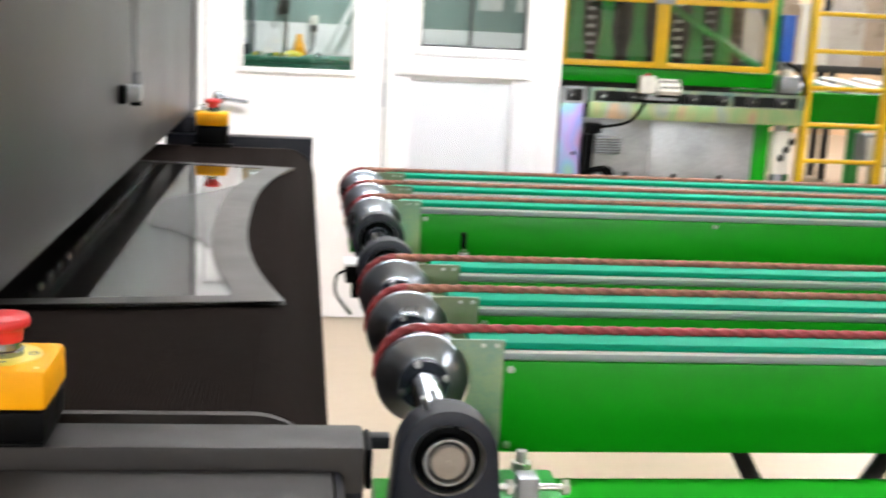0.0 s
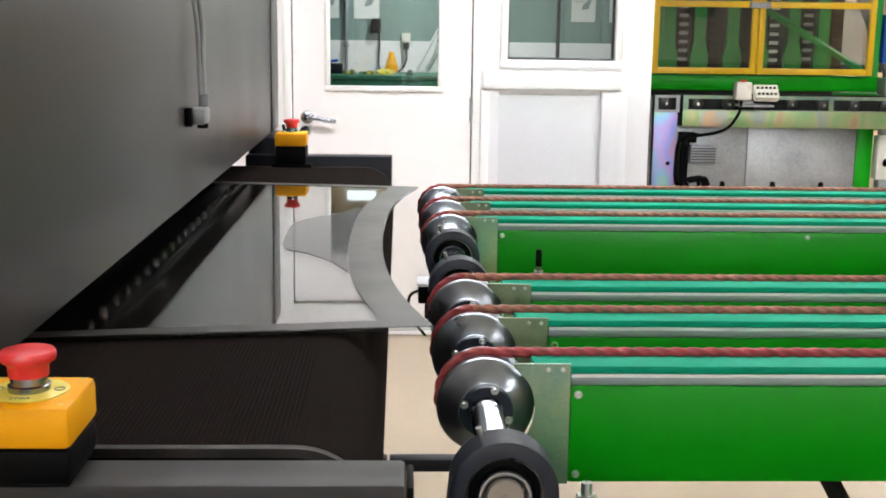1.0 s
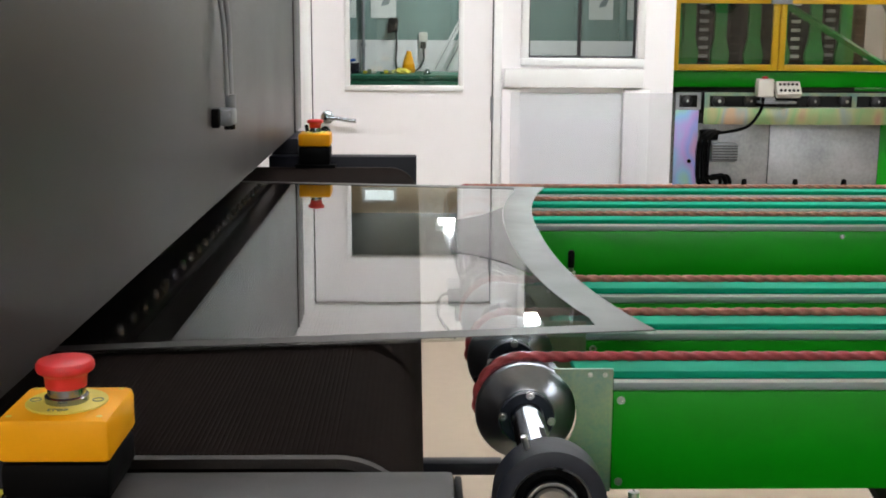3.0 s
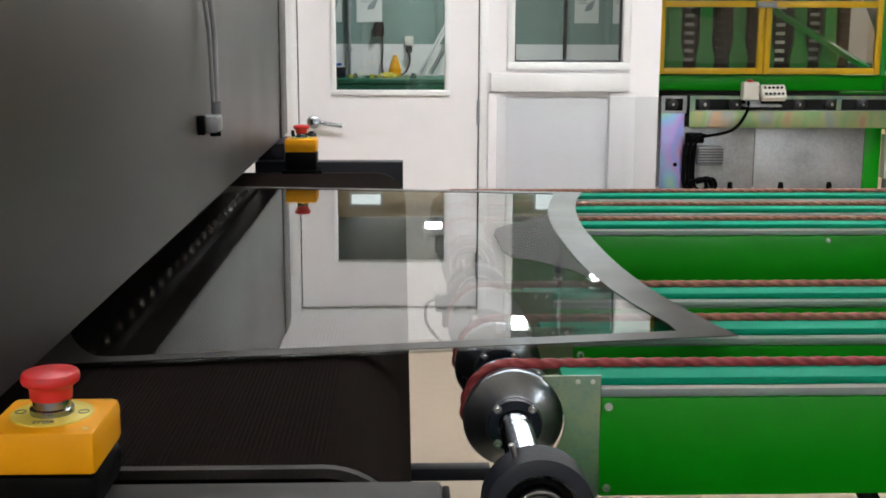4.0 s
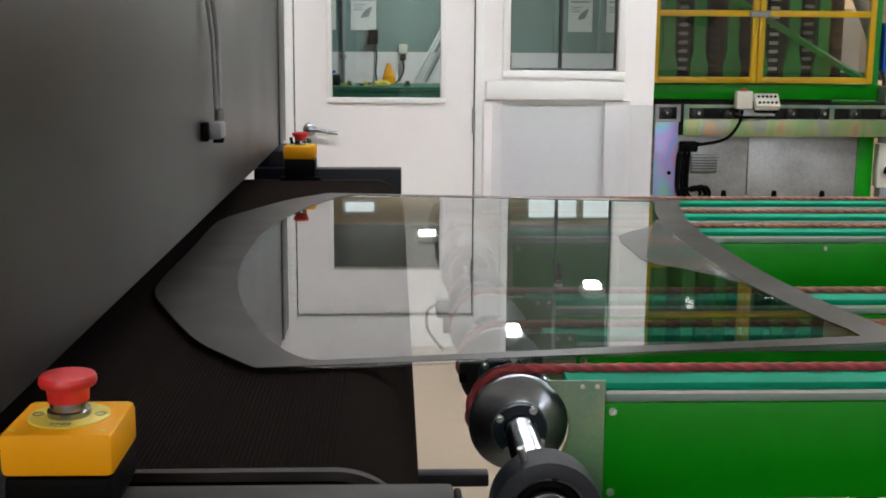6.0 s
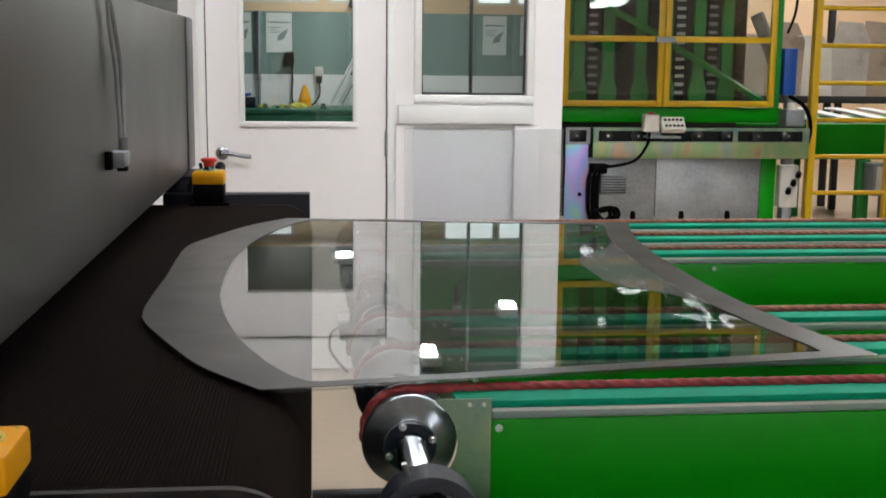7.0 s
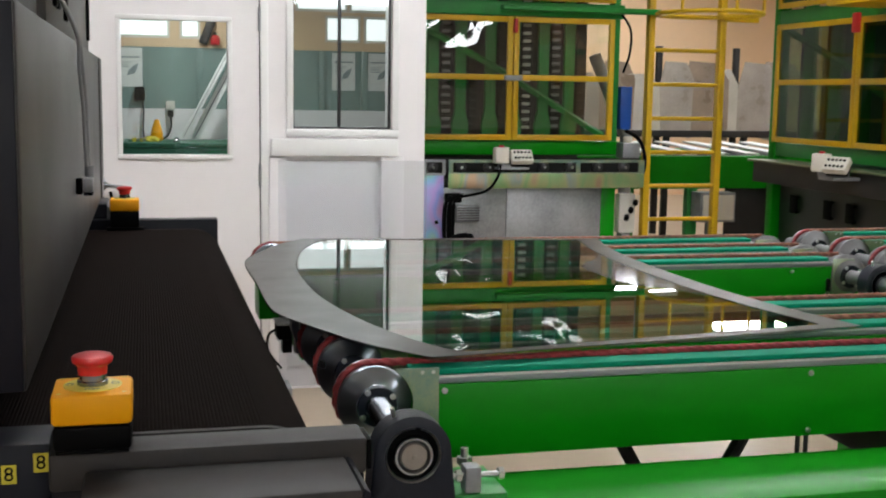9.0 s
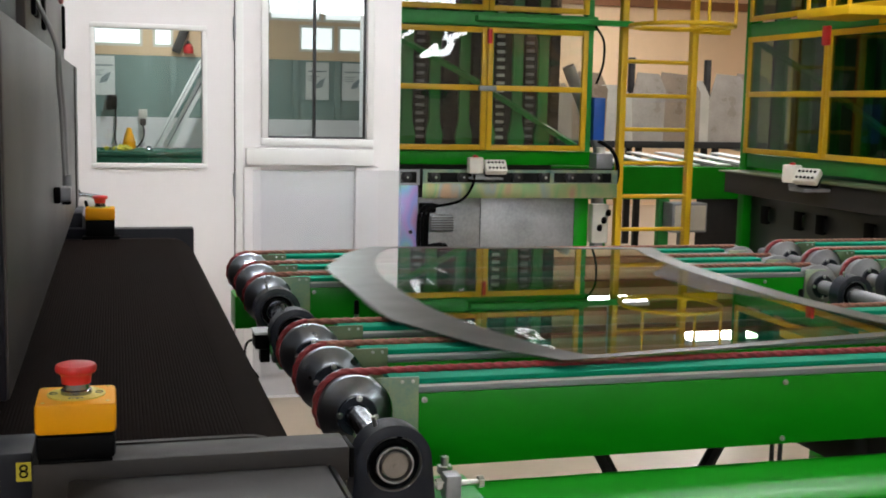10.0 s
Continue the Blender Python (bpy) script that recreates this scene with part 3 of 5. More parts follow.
for k in range(26):
    y = 1.2 + 0.07 * k
    part("spray_nozzle", lathe(B(), [(0.007, 0), (0.007, 0.006), (0.004, 0.014), (0.0001, 0.014)], (-0.515, y, 1.135), (0, 0, -1), 10), M_STEEL, t)
# black strip across the slot, its colour painting the dark opening
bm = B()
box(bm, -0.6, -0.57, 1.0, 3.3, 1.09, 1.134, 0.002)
part("slot_dark_strip", bm, M_BLACK, t)
jb = part("junction_box", box(B(), FX, FX + 0.03, 1.93, 1.985, 1.272, 1.298, 0.004), M_GALV, t, "small grey metal junction box")
part("gland", cyl(B(), (FX + 0.022, 1.972, 1.299), (FX + 0.022, 1.972, 1.32), 0.0085, 12), M_GALV, jb)
part("flange", box(B(), FX, FX + 0.012, 1.912, 1.929, 1.27, 1.3, 0.002), M_BLACK, jb)
part("plug", cyl(B(), (FX + 0.02, 1.968, 1.264), (FX + 0.02, 1.968, 1.2715), 0.009, 12), M_BLACK, jb)
for dx, dy, bow in ((0.0, 0.0, 0.022), (-0.004, -0.008, 0.002)):
    part("conduit", tube(B(), curve([(FX + 0.022 + dx, 1.973 + dy, 1.318), (FX + 0.02 + dx, 1.976 + dy + bow * 0.4, 1.37), (FX + 0.018 + dx, 1.975 + dy + bow, 1.43), (FX + 0.014 + dx, 1.95 + dy + bow, 1.5), (FX + 0.008, 1.925 + dy, 1.565), (FX - 0.024, 1.9 + dy, 1.64)], 8), 0.0036 if bow < 0.01 else 0.0044), M_CABLE, t, "grey flexible cable")
for y in (1.2, 3.1):
    for x in (-2.2, -0.7):
        part("foot", cyl(B(), (x, y, 0), (x, y, 0.12), 0.05, 16), M_RUB, t)

# ---- outfeed belt conveyor ----
BX, BR, BZ, Y0, Y1 = -0.196, 0.075, 1.077, 1.0, 3.0
t = thing("belt_conveyor", (-0.45, 2.0, 0), "dark outfeed conveyor with a ribbed black rubber belt", "conveyor")
pts = []
x = -0.95
while x < BX:
    pts += [(x, BZ - 0.0005), (x + 0.0008, BZ), (x + 0.003, BZ), (x + 0.0038, BZ - 0.0005)]
    x += 0.0045
n = 40
for k in range(n + 1):
    a = math.pi / 2 - math.pi * k / n
    for d, rr in ((0, -0.0002), (0.3, 0), (0.6, 0)):
        aa = a - math.pi / n * d
        pts.append((BX + (BR + rr) * math.cos(aa), BZ - BR + (BR + rr) * math.sin(aa)))
pts += [(-0.95, BZ - 2 * BR)]
part("belt", prism(B(), pts, "y", Y0, Y1), M_BELT, t, smooth=30)
arc = [math.pi / 2 - math.pi * k / 24 for k in range(25)]
ring = [(-0.95, BZ - 0.0006)] + [(BX + (BR - 0.0006) * math.cos(a), BZ - BR + (BR - 0.0006) * math.sin(a)) for a in arc]
ring += [(BX + (BR - 0.009) * math.cos(a), BZ - BR + (BR - 0.009) * math.sin(a)) for a in reversed(arc)] + [(-0.95, BZ - 0.009)]
for y in (Y0 - 0.0105, Y1 + 0.0005):
    part("belt_edge", prism(B(), ring, "y", y, y + 0.01), M_BELTEDGE, t, "worn layered belt edge")
for y in (Y0 - 0.024, Y1 + 0.012):
    part("side_plate", prism(B(), [(-0.95, 0.94)] + [(-0.95, 1.058)] + [(BX - 0.01 + 0.06 * math.cos(a), 1.0 + 0.058 * math.sin(a)) for a in [math.pi / 2 - math.pi * k / 14 for k in range(15)]], "y", y, y + 0.012), M_FRAME, t)
part("near_rail", box(B(), -0.425, -0.1, 0.85, 0.905, 1.06, 1.10, 0.004), M_FRAME, t, "anthracite square rail")
part("rail_cap", box(B(), -0.0995, -0.094, 0.853, 0.902, 1.063, 1.097, 0.002), M_BLACK, t)
part("near_box_beam", box(B(), -0.39, -0.125, 0.735, 0.846, 0.86, 1.083, 0.004), M_FRAME, t)
part("box_beam_cap", prism(B(), [(-0.124, 0.86), (-0.124, 1.083), (-0.117, 1.078), (-0.117, 0.86)], "y", 0.737, 0.844), M_NAVY, t)
part("under_rail", box(B(), -0.424, -0.1, 0.862, 0.983, 0.86, 1.058, 0.004), M_NAVY, t)
part("far_rail", box(B(), -0.5, -0.127, 3.02, 3.075, 0.94, 1.102, 0.003), M_NAVY, t)
part("far_bracket", box(B(), -0.5, -0.43, 3.08, 3.3, 1.06, 1.142, 0.006), M_NAVY, t)
part("bracket_foot", prism(B(), [(-0.43, 1.1025), (-0.37, 1.1025), (-0.405, 1.118), (-0.43, 1.14)], "y", 3.06, 3.2), M_GALV, t, "grey steel corner bracket")
part("cable", tube(B(), curve([(-0.425, 3.25, 1.16), (-0.418, 3.22, 1.135), (-0.41, 3.15, 1.125), (-0.38, 3.1, 1.108)], 6), 0.005), M_BLACK, t)
for x in (-0.55, -0.2):
    for y in (0.88, 3.05):
        part("leg", box(B(), x - 0.03, x + 0.03, y - 0.03, y + 0.03, 0.0, 0.88, 0.003), M_NAVY, t)
part("cross_bar", box(B(), -0.6, -0.13, 2.46, 2.5, 0.472, 0.5, 0.003), M_NAVY, t)
part("label_plate", box(B(), -0.62, -0.427, 0.9, 0.975, 0.86, 1.098, 0.003), M_NAVY, t)
for x, z in ((-0.436, 1.078), (-0.468, 1.067)):
    lab = part("number_label", box(B(), x - 0.0075, x + 0.0075, 0.8975, 0.8995, z - 0.01, z + 0.01), M_LABEL, t, "small yellow label with a black 8")
    bar_text("digit", "8", 0.021, Matrix.Translation((x, 0.897, z)) @ Matrix.Rotation(radians(90), 4, "X"), M_BLACK, lab)


def estop(x0, y0, zb):
    """An emergency stop: black base, yellow lid, label disc, chromed collar, red mushroom head."""
    s = 0.079
    t = thing("emergency_stop", (x0 + s / 2, y0 + s / 2, zb), "yellow and black emergency stop box with a red mushroom button", "emergency stop", "emergency stops")
    part("base", box(B(), x0 + 0.001, x0 + s - 0.001, y0 + 0.001, y0 + s - 0.001, zb, 1.130, 0.005), M_BLACK, t)
    part("lid", box(B(), x0, x0 + s, y0, y0 + s, 1.1305, 1.163, 0.005), M_ORANGE, t, "bright yellow lid")
    c = (x0 + s / 2, y0 + s / 2, 1.163)
    disc = part("label_disc", lathe(B(), [(0.029, 0), (0.029, 0.0012), (0.0285, 0.0016), (0.0001, 0.0016)], c, (0, 0, 1), 40), M_DISC, t, "pale yellow disc with black marks")
    bar_text("lettering", "STOP", 0.0062, Matrix.Translation((c[0], c[1] - 0.0238, c[2] + 0.0018)), M_OLIVE, disc)
    for sx in (-1, 1):
        bm = lathe(B(), [(0.0042, 0), (0.0042, 0.0006), (0.0034, 0.0006), (0.0034, 0)], (c[0] + sx * 0.0225, c[1], c[2] + 0.0016), (0, 0, 1), 16, True)
        part("mark", bm, M_OLIVE, disc)
    part("collar", lathe(B(), [(0.0155, 0), (0.0155, 0.004), (0.0135, 0.005), (0.0135, 0.0125), (0.012, 0.014), (0.0001, 0.014)], (c[0], c[1], c[2] + 0.0016), (0, 0, 1), 28), M_STEEL, t, "chromed collar")
    z = c[2] + 0.0125
    part("button", lathe(B(), [(0.0146, 0), (0.0152, 0.008), (0.0165, 0.0098), (0.0198, 0.0118), (0.0207, 0.014), (0.0205, 0.0172), (0.0192, 0.0193), (0.015, 0.0205), (0.008, 0.0212), (0.0001, 0.0214)], (c[0], c[1], z), (0, 0, 1), 36), M_RED, t, "red mushroom head")
    for dx in (0.008, s - 0.008):
        for dy in (0.008, s - 0.008):
            part("screw", cyl(B(), (x0 + dx, y0 + dy, 1.162), (x0 + dx, y0 + dy, 1.1632), 0.0022, 8), M_DISC, t)
    return t


estop(-0.421, 0.84, 1.1042)
estop(-0.421, 2.977, 1.085)
t = thing("mounting_bracket", (-0.4, 0.85, 1.1005), "black bracket under the emergency stop", "bracket", "stop brackets")
part("plate", box(B(), -0.418, -0.346, 0.845, 0.914, 1.1005, 1.104, 0.001), M_BLACK, t)
t = thing("mounting_bracket", (-0.38, 3.02, 1.075), "black bracket under the emergency stop", "bracket", "stop brackets")
part("plate", box(B(), -0.43, -0.33, 2.985, 3.018, 1.055, 1.0845, 0.002), M_BLACK, t)
part("stem", cyl(B(), (-0.36, 3.0, 1.02), (-0.36, 3.0, 1.055), 0.008, 10), M_GALV, t)

# ---- green rope conveyor ----
ROPES = (1.312, 1.516, 1.715, 2.305, 2.498, 2.698)
XL = 1.36
RZ = 1.0715
AX = (-0.01, 1.0215)


def rope_conveyor(name_x, ys, x0, x1, full):
    t = thing("rope_conveyor", (name_x + 0.7, 2.0, 0), "bright green rope conveyor with teal guide strips", "conveyor", "rope conveyors")
    for i, yr in enumerate(ys):
        f = yr - 0.047
        deep = full[i]
        bm = box(B(), x0 + 0.088, x1, f, f + 0.095, 0.934, 1.046, 0.002)
        beam = part("beam", bm, M_GREEN, t, "glossy green beam")
        part("trim_strip", box(B(), x0 + 0.0885, x1, f + 0.003, f + 0.092, 1.0462, 1.0595, 0.0012), M_ALU, beam, "grey aluminium strip")
        part("trim_lip", box(B(), x0 + 0.0885, x1, f + 0.0018, f + 0.0029, 1.0555, 1.0594), M_TRIMLIP, beam, "bright aluminium lip")
        part("guide_strip", box(B(), x0 + 0.048, x1 - 0.01, f + 0.002, f + 0.078, 1.0597, 1.0685, 0.0015), M_TEAL, beam, "teal plastic guide strip")
        zb = 0.934 if deep else 1.0
        rim_x = x0 - 0.0085
        hollow = [(rim_x + 0.057 * math.cos(a), 1.0215 + 0.057 * math.sin(a)) for a in [radians(q) for q in range(54, -51 if deep else -21, -6)]]
        hollow = [p for p in hollow if p[1] > zb + 0.001]
        plate = part("end_plate", prism(B(), [(hollow[-1][0], zb)] + hollow[::-1] + [(x0 + 0.023, 1.0725), (x0 + 0.0868, 1.0725), (x0 + 0.0868, zb)], "y", f - 0.004, f - 0.0005), M_ZINC if deep else M_OLIVE, beam, "yellow zinc end plate")
        for sx in (x0 + 0.062, x0 + 0.078):
            screw((sx, f - 0.004, 1.066), (0, -1, 0), 0.0018, plate, 0.002)
        for z in (1.0365, 0.944):
            screw((x0 + 0.0965, f, z), (0, -1, 0), 0.003, beam, 0.005)
        for sx in (0.695, 1.25):
            if x0 + sx < x1:
                for z in (1.0365, 0.944):
                    screw((x0 + sx, f, z), (0, -1, 0), 0.003, beam, 0.005)
        part("far_plate", box(B(), x1 + 0.0005, x1 + 0.06, f - 0.004, f - 0.001, 0.95, 1.066, 0.0008), M_ZINC, beam)
        # hanger bolts under the beam
        for sx in (0.69, 0.705):
            part("hanger_rod", cyl(B(), (x0 + sx, f + 0.02, 0.86), (x0 + sx, f + 0.02, 0.934), 0.004, 8), M_DARKSTEEL, beam)
    return t


conv = rope_conveyor(0.0, ROPES, -0.004, XL, (True, False, False, True, False, False))
part("near_rail", box(B(), -0.07, 2.6, 1.012, 1.19, 0.845, 0.934, 0.003), M_GREEN, conv, "green lower rail")
part("far_rail", box(B(), -0.03, 2.6, 2.83, 2.95, 0.845, 0.934, 0.003), M_GREEN, conv)
part("middle_rail", box(B(), 0.08, 2.6, 1.93, 2.06, 0.8, 0.9, 0.003), M_GREEN, conv)
part("cross_beam", box(B(), 1.46, 1.54, 1.156, 1.944, 0.2, 0.26, 0.003), M_GREEN, conv)
for x, y in ((-0.02, 1.11), (1.5, 1.11), (1.9, 2.89), (2.5, 2.89), (1.5, 1.99), (2.4, 1.99)):
    leg = part("leg", box(B(), x - 0.045, x + 0.045, y - 0.045, y + 0.045, 0.02, 0.844 if y != 1.99 else 0.799, 0.003), M_GREEN, conv)
    part("foot_plate", box(B(), x - 0.08, x + 0.08, y - 0.08, y + 0.08, 0, 0.019, 0.002), M_GALV, leg)
for x0, x1 in ((0.395, 0.47), (0.62, 0.545)):
    part("strut", tube(B(), [(x0, 1.33, 0.932), (x1, 1.33, 0.80)], 0.012, 8), M_RUB, conv, "black slanted strut")
for x in (0.0, XL + 0.045):
    part("bearing_shelf", box(B(), x - 0.042, x + 0.1, 1.845, 2.15, 0.955, 0.967, 0.002), M_GREEN_D, conv)
    part("shelf_post", box(B(), x + 0.085, x + 0.1, 1.94, 2.05, 0.9005, 0.9545, 0.002), M_GREEN_D, conv)
part("under_box", box(B(), 0.9, 1.3, 1.33, 1.6, 0.84, 0.93, 0.006), M_RUB, conv, "black box under the beam")
part("cross_bar", box(B(), -0.125, 0.06, 2.46, 2.5, 0.472, 0.5, 0.003), M_NAVY, conv)
part("slide_plate", box(B(), 0.05, 0.122, 1.045, 1.16, 0.9345, 0.956, 0.0015), M_GREEN_D, conv)
part("tension_block", box(B(), 0.066, 0.087, 1.048, 1.074, 0.9565, 0.991, 0.002), M_GALV, conv)
part("tension_bolt", cyl(B(), (0.035, 1.061, 0.977), (0.113, 1.061, 0.977), 0.004, 10), M_SCREW, conv)
part("tension_head", cyl(B(), (0.113, 1.061, 0.977), (0.12, 1.061, 0.977), 0.0085, 6), M_SCREW, conv)
part("tension_nut", cyl(B(), (0.056, 1.061, 0.977), (0.063, 1.061, 0.977), 0.0085, 6), M_SCREW, conv)
part("clamp_bolt", cyl(B(), (0.076, 1.092, 0.956), (0.076, 1.092, 1.004), 0.0055, 12), M_SCREW, conv)
part("clamp_nut", cyl(B(), (0.076, 1.092, 0.982), (0.076, 1.092, 0.992), 0.0105, 6), M_SCREW, conv)
# cable and switch in the gap between belt and pulleys
t = thing("limit_switch", (-0.055, 2.0, 0.94), "small pale switch on a bracket between the pulleys", "switch")
part("bracket", box(B(), -0.062, -0.0425, 1.98, 2.01, 0.94, 0.9695, 0.002), M_BLACK, t)
part("body", box(B(), -0.074, -0.044, 1.965, 2.02, 0.97, 1.0, 0.003), M_BLACK, t)
part("cap", box(B(), -0.076, -0.04, 1.962, 2.022, 1.0005, 1.006, 0.001), M_TRIMLIP, t, "bright metal cap")
part("cable", tube(B(), curve([(-0.073, 2.0, 0.985), (-0.088, 2.0, 0.975), (-0.088, 2.01, 0.94), (-0.06, 2.02, 0.9)], 6), 0.0026), M_BLACK, t)
for y, x in ((1.93, 0.125), (1.93, 1.14)):
    t = thing("glass_sensor", (x, y, 0.9), "small black sensor pin standing on a threaded stem", "sensor", "glass sensors")
    part("stem", cyl(B(), (x, y, 0.9), (x, y, 1.044), 0.0045, 10), M_OLIVE, t)
    part("nut", cyl(B(), (x, y, 1.03), (x, y, 1.037), 0.008, 6), M_SCREW, t)
    part("tip", lathe(B(), [(0.0055, 0), (0.0055, 0.024), (0.004, 0.028), (0.0001, 0.0285)], (x, y, 1.044), (0, 0, 1), 14), M_BLACK, t)


def pulley_shaft(ax, ys, y0, y1, steel, rim):
    """A round shaft with one dished pulley for each rope."""
    t = thing("pulley_shaft", (ax, 2.0, AX[1]), "polished steel shaft with dished rope pulleys", "pulley", "pulley shafts")
    part("shaft", lathe(B(), [(0.0001, y0 + 0.004), (0.0162, y0 + 0.004), (0.0175, y0 + 0.006), (0.0175, y1), (0.0001, y1)], (ax, 0, AX[1]), (0, 1, 0), 32), steel, t)
    part("shaft_end", lathe(B(), [(0.0001, y0 - 0.003), (0.0025, y0 - 0.003), (0.003, y0 - 0.002), (0.0158, y0 - 0.002), (0.0172, y0), (0.0172, y0 + 0.0035), (0.0001, y0 + 0.0035)], (ax, 0, AX[1]), (0, 1, 0), 32), M_SHAFTEND, t, "turned brownish shaft end")
    part("shaft_key", box(B(), ax - 0.003, ax + 0.003, y0 + 0.04, y0 + 0.16, AX[1] + 0.0162, AX[1] + 0.0185, 0.0005), M_DARKSTEEL, t)
    for y in ys:
        prof = [(0.0185, -0.06), (0.0305, -0.06), (0.0315, -0.0585), (0.032, -0.057), (0.051, -0.0435), (0.0535, -0.0415), (0.0545, -0.0395), (0.0545, -0.036), (0.053, -0.033), (0.049, -0.03), (0.049, -0.009), (0.0465, -0.004), (0.0465, 0.004), (0.0515, 0.0085), (0.053, 0.011), (0.053, 0.014), (0.0515, 0.016), (0.034, 0.026), (0.0185, 0.028)]
        p = part("pulley", lathe(B(), prof, (ax, y, AX[1]), (0, 1, 0), 56, True), rim, t, "dished steel pulley")
        part("taper_bush", lathe(B(), [(0.0182, -0.065), (0.0285, -0.065), (0.0298, -0.0605), (0.0182, -0.0605)], (ax, y, AX[1]), (0, 1, 0), 32, True), M_CAST, p, "dark taper bush")
        for k in range(4):
            a = radians(19 + 90 * k)
            screw((ax + 0.0262 * math.cos(a), y - 0.064, AX[1] + 0.0262 * math.sin(a)), (0, -1, 0), 0.0031, p, 0.004)
    return t


def pillow_block(ax, y, zb=0.9345, half=0.058):
    """A cast bearing housing round the shaft."""
    t = thing("pillow_block", (ax, y, zb), "navy cast iron pillow block bearing round the shaft", "bearing", "pillow blocks")
    z = AX[1]
    ro, ri = 0.0492, 0.0356
    arc = [radians(a) for a in range(0, 181, 6)]
    outer = [(ax + half, zb), (ax + half - 0.002, zb + 0.015)] + [(ax + ro * math.cos(a), z + ro * math.sin(a)) for a in arc] + [(ax - half + 0.002, zb + 0.015), (ax - half, zb)]
    bm = B()
    n = 48
    # front and back rings, the outline met by rays from the centre
    def hitray(a):
        d = Vector((math.cos(a), math.sin(a)))
        best = ro
        for p, q in zip(outer, outer[1:] + outer[:1]):
            e = Vector(q) - Vector(p)
            w0 = Vector(p) - Vector((ax, z))
            den = d.x * e.y - d.y * e.x
            if abs(den) > 1e-9:
                s = (w0.x * e.y - w0.y * e.x) / den
                u = (w0.x * d.y - w0.y * d.x) / den
                if s > 0 and -1e-6 <= u <= 1 + 1e-6:
                    best = max(best, s)
        return best
    angs = sorted(set([2 * math.pi * k / n for k in range(n)] + [math.atan2(zb - z, half) % (2 * math.pi), math.atan2(zb - z, -half) % (2 * math.pi)]))
    layers = []
    for rad, yy in (("in", y + 0.006), ("in", y - 0.002), ("chamfer", y - 0.002), ("front", y), ("back", y + 0.038), ("inb", y + 0.038)):
        ring = []
        for a in angs:
            r = {"in": ri, "inb": ri, "chamfer": hitray(a) - 0.004, "front": hitray(a), "back": hitray(a)}[rad]
            ring.append(bm.verts.new((ax + r * math.cos(a), yy, z + r * math.sin(a))))
        layers.append(ring)
    for a, b in zip(layers, layers[1:] + layers[:1]):
        for i in range(len(angs)):
            j = (i + 1) % len(angs)
            bm.faces.new((a[i], a[j], b[j], b[i]))
    part("housing", bm, M_CAST, t)
    part("outer_ring", lathe(B(), [(0.0355, 0.003), (0.0355, -0.003), (0.0348, -0.0042), (0.0336, -0.003), (0.0336, 0.004)], (ax, y + 0.002, z), (0, 1, 0), 48, True), M_SCREW, t, "thin bright steel ring")
    part("seal", lathe(B(), [(0.0334, 0.008), (0.0334, 0.004), (0.029, 0.006), (0.0246, 0.004), (0.0246, 0.008)], (ax, y + 0.004, z), (0, 1, 0), 40, True), M_BLACK, t, "black rubber seal")
    part("inner_ring", lathe(B(), [(0.0244, 0.008), (0.0244, -0.007), (0.0236, -0.0085), (0.0212, -0.0085), (0.0182, -0.005), (0.0182, 0.008)], (ax, y + 0.002, z), (0, 1, 0), 40, True), M_STEEL, t, "steel locking ring")
    part("grease_nipple", cyl(B(), (ax - 0.02, y + 0.02, z + 0.044), (ax - 0.024, y + 0.018, z + 0.057), 0.003, 8), M_SCREW, t)
    return t


shaft_in = pulley_shaft(AX[0], ROPES, 1.015, 2.76, M_STEEL, M_PULLEY)
for y in (1.02, 1.85, 2.105):
    pillow_block(AX[0], y, *((0.9345, 0.058) if y < 1.2 else (0.9675, 0.042)))
shaft_out = pulley_shaft(XL + 0.045, ROPES, 1.2, 2.76, M_OLDSTEEL, M_OLDSTEEL)
for y in (1.85, 2.105):
    pillow_block(XL + 0.045, y, 0.9675, 0.042)

# the next conveyor, set between the first one's ropes
ROPES2 = tuple(y + 0.1 for y in ROPES)
conv2 = rope_conveyor(1.62, ROPES2, 1.62, 4.2, (True, False, False, True, False, False))
part("near_rail", box(B(), 2.605, 4.3, 1.012, 1.19, 0.845, 0.934, 0.003), M_GREEN, conv2)
part("far_rail", box(B(), 2.605, 4.3, 2.83, 2.95, 0.845, 0.934, 0.003), M_GREEN, conv2)
part("middle_rail", box(B(), 2.605, 4.3, 1.93, 2.06, 0.8, 0.9, 0.003), M_GREEN, conv2)
for x in (2.75, 4.1):
    part("cross_beam", box(B(), x - 0.04, x + 0.04, 1.16, 2.84, 0.2, 0.26, 0.003), M_GREEN, conv2)
    for y in (1.11, 2.89):
        part("leg", box(B(), x - 0.045, x + 0.045, y - 0.045, y + 0.045, 0.0, 0.844, 0.003), M_GREEN, conv2)
part("bearing_shelf", box(B(), 1.58, 1.72, 1.95, 2.27, 0.955, 0.967, 0.002), M_GREEN_D, conv2)
part("shelf_post", box(B(), 1.7, 1.72, 1.96, 2.05, 0.9005, 0.9545, 0.002), M_GREEN_D, conv2)
shaft_next = pulley_shaft(1.62, ROPES2, 1.3, 2.9, M_OLDSTEEL, M_OLDSTEEL)
for y in (1.96, 2.22):
    pillow_block(1.62, y, 0.9675, 0.042)

PITCH = 0.06


def strand_radius(phi, s, r0):
    return r0 * (0.58 + 0.48 * abs(math.cos(1.5 * (phi - 2 * math.pi * s / PITCH))))


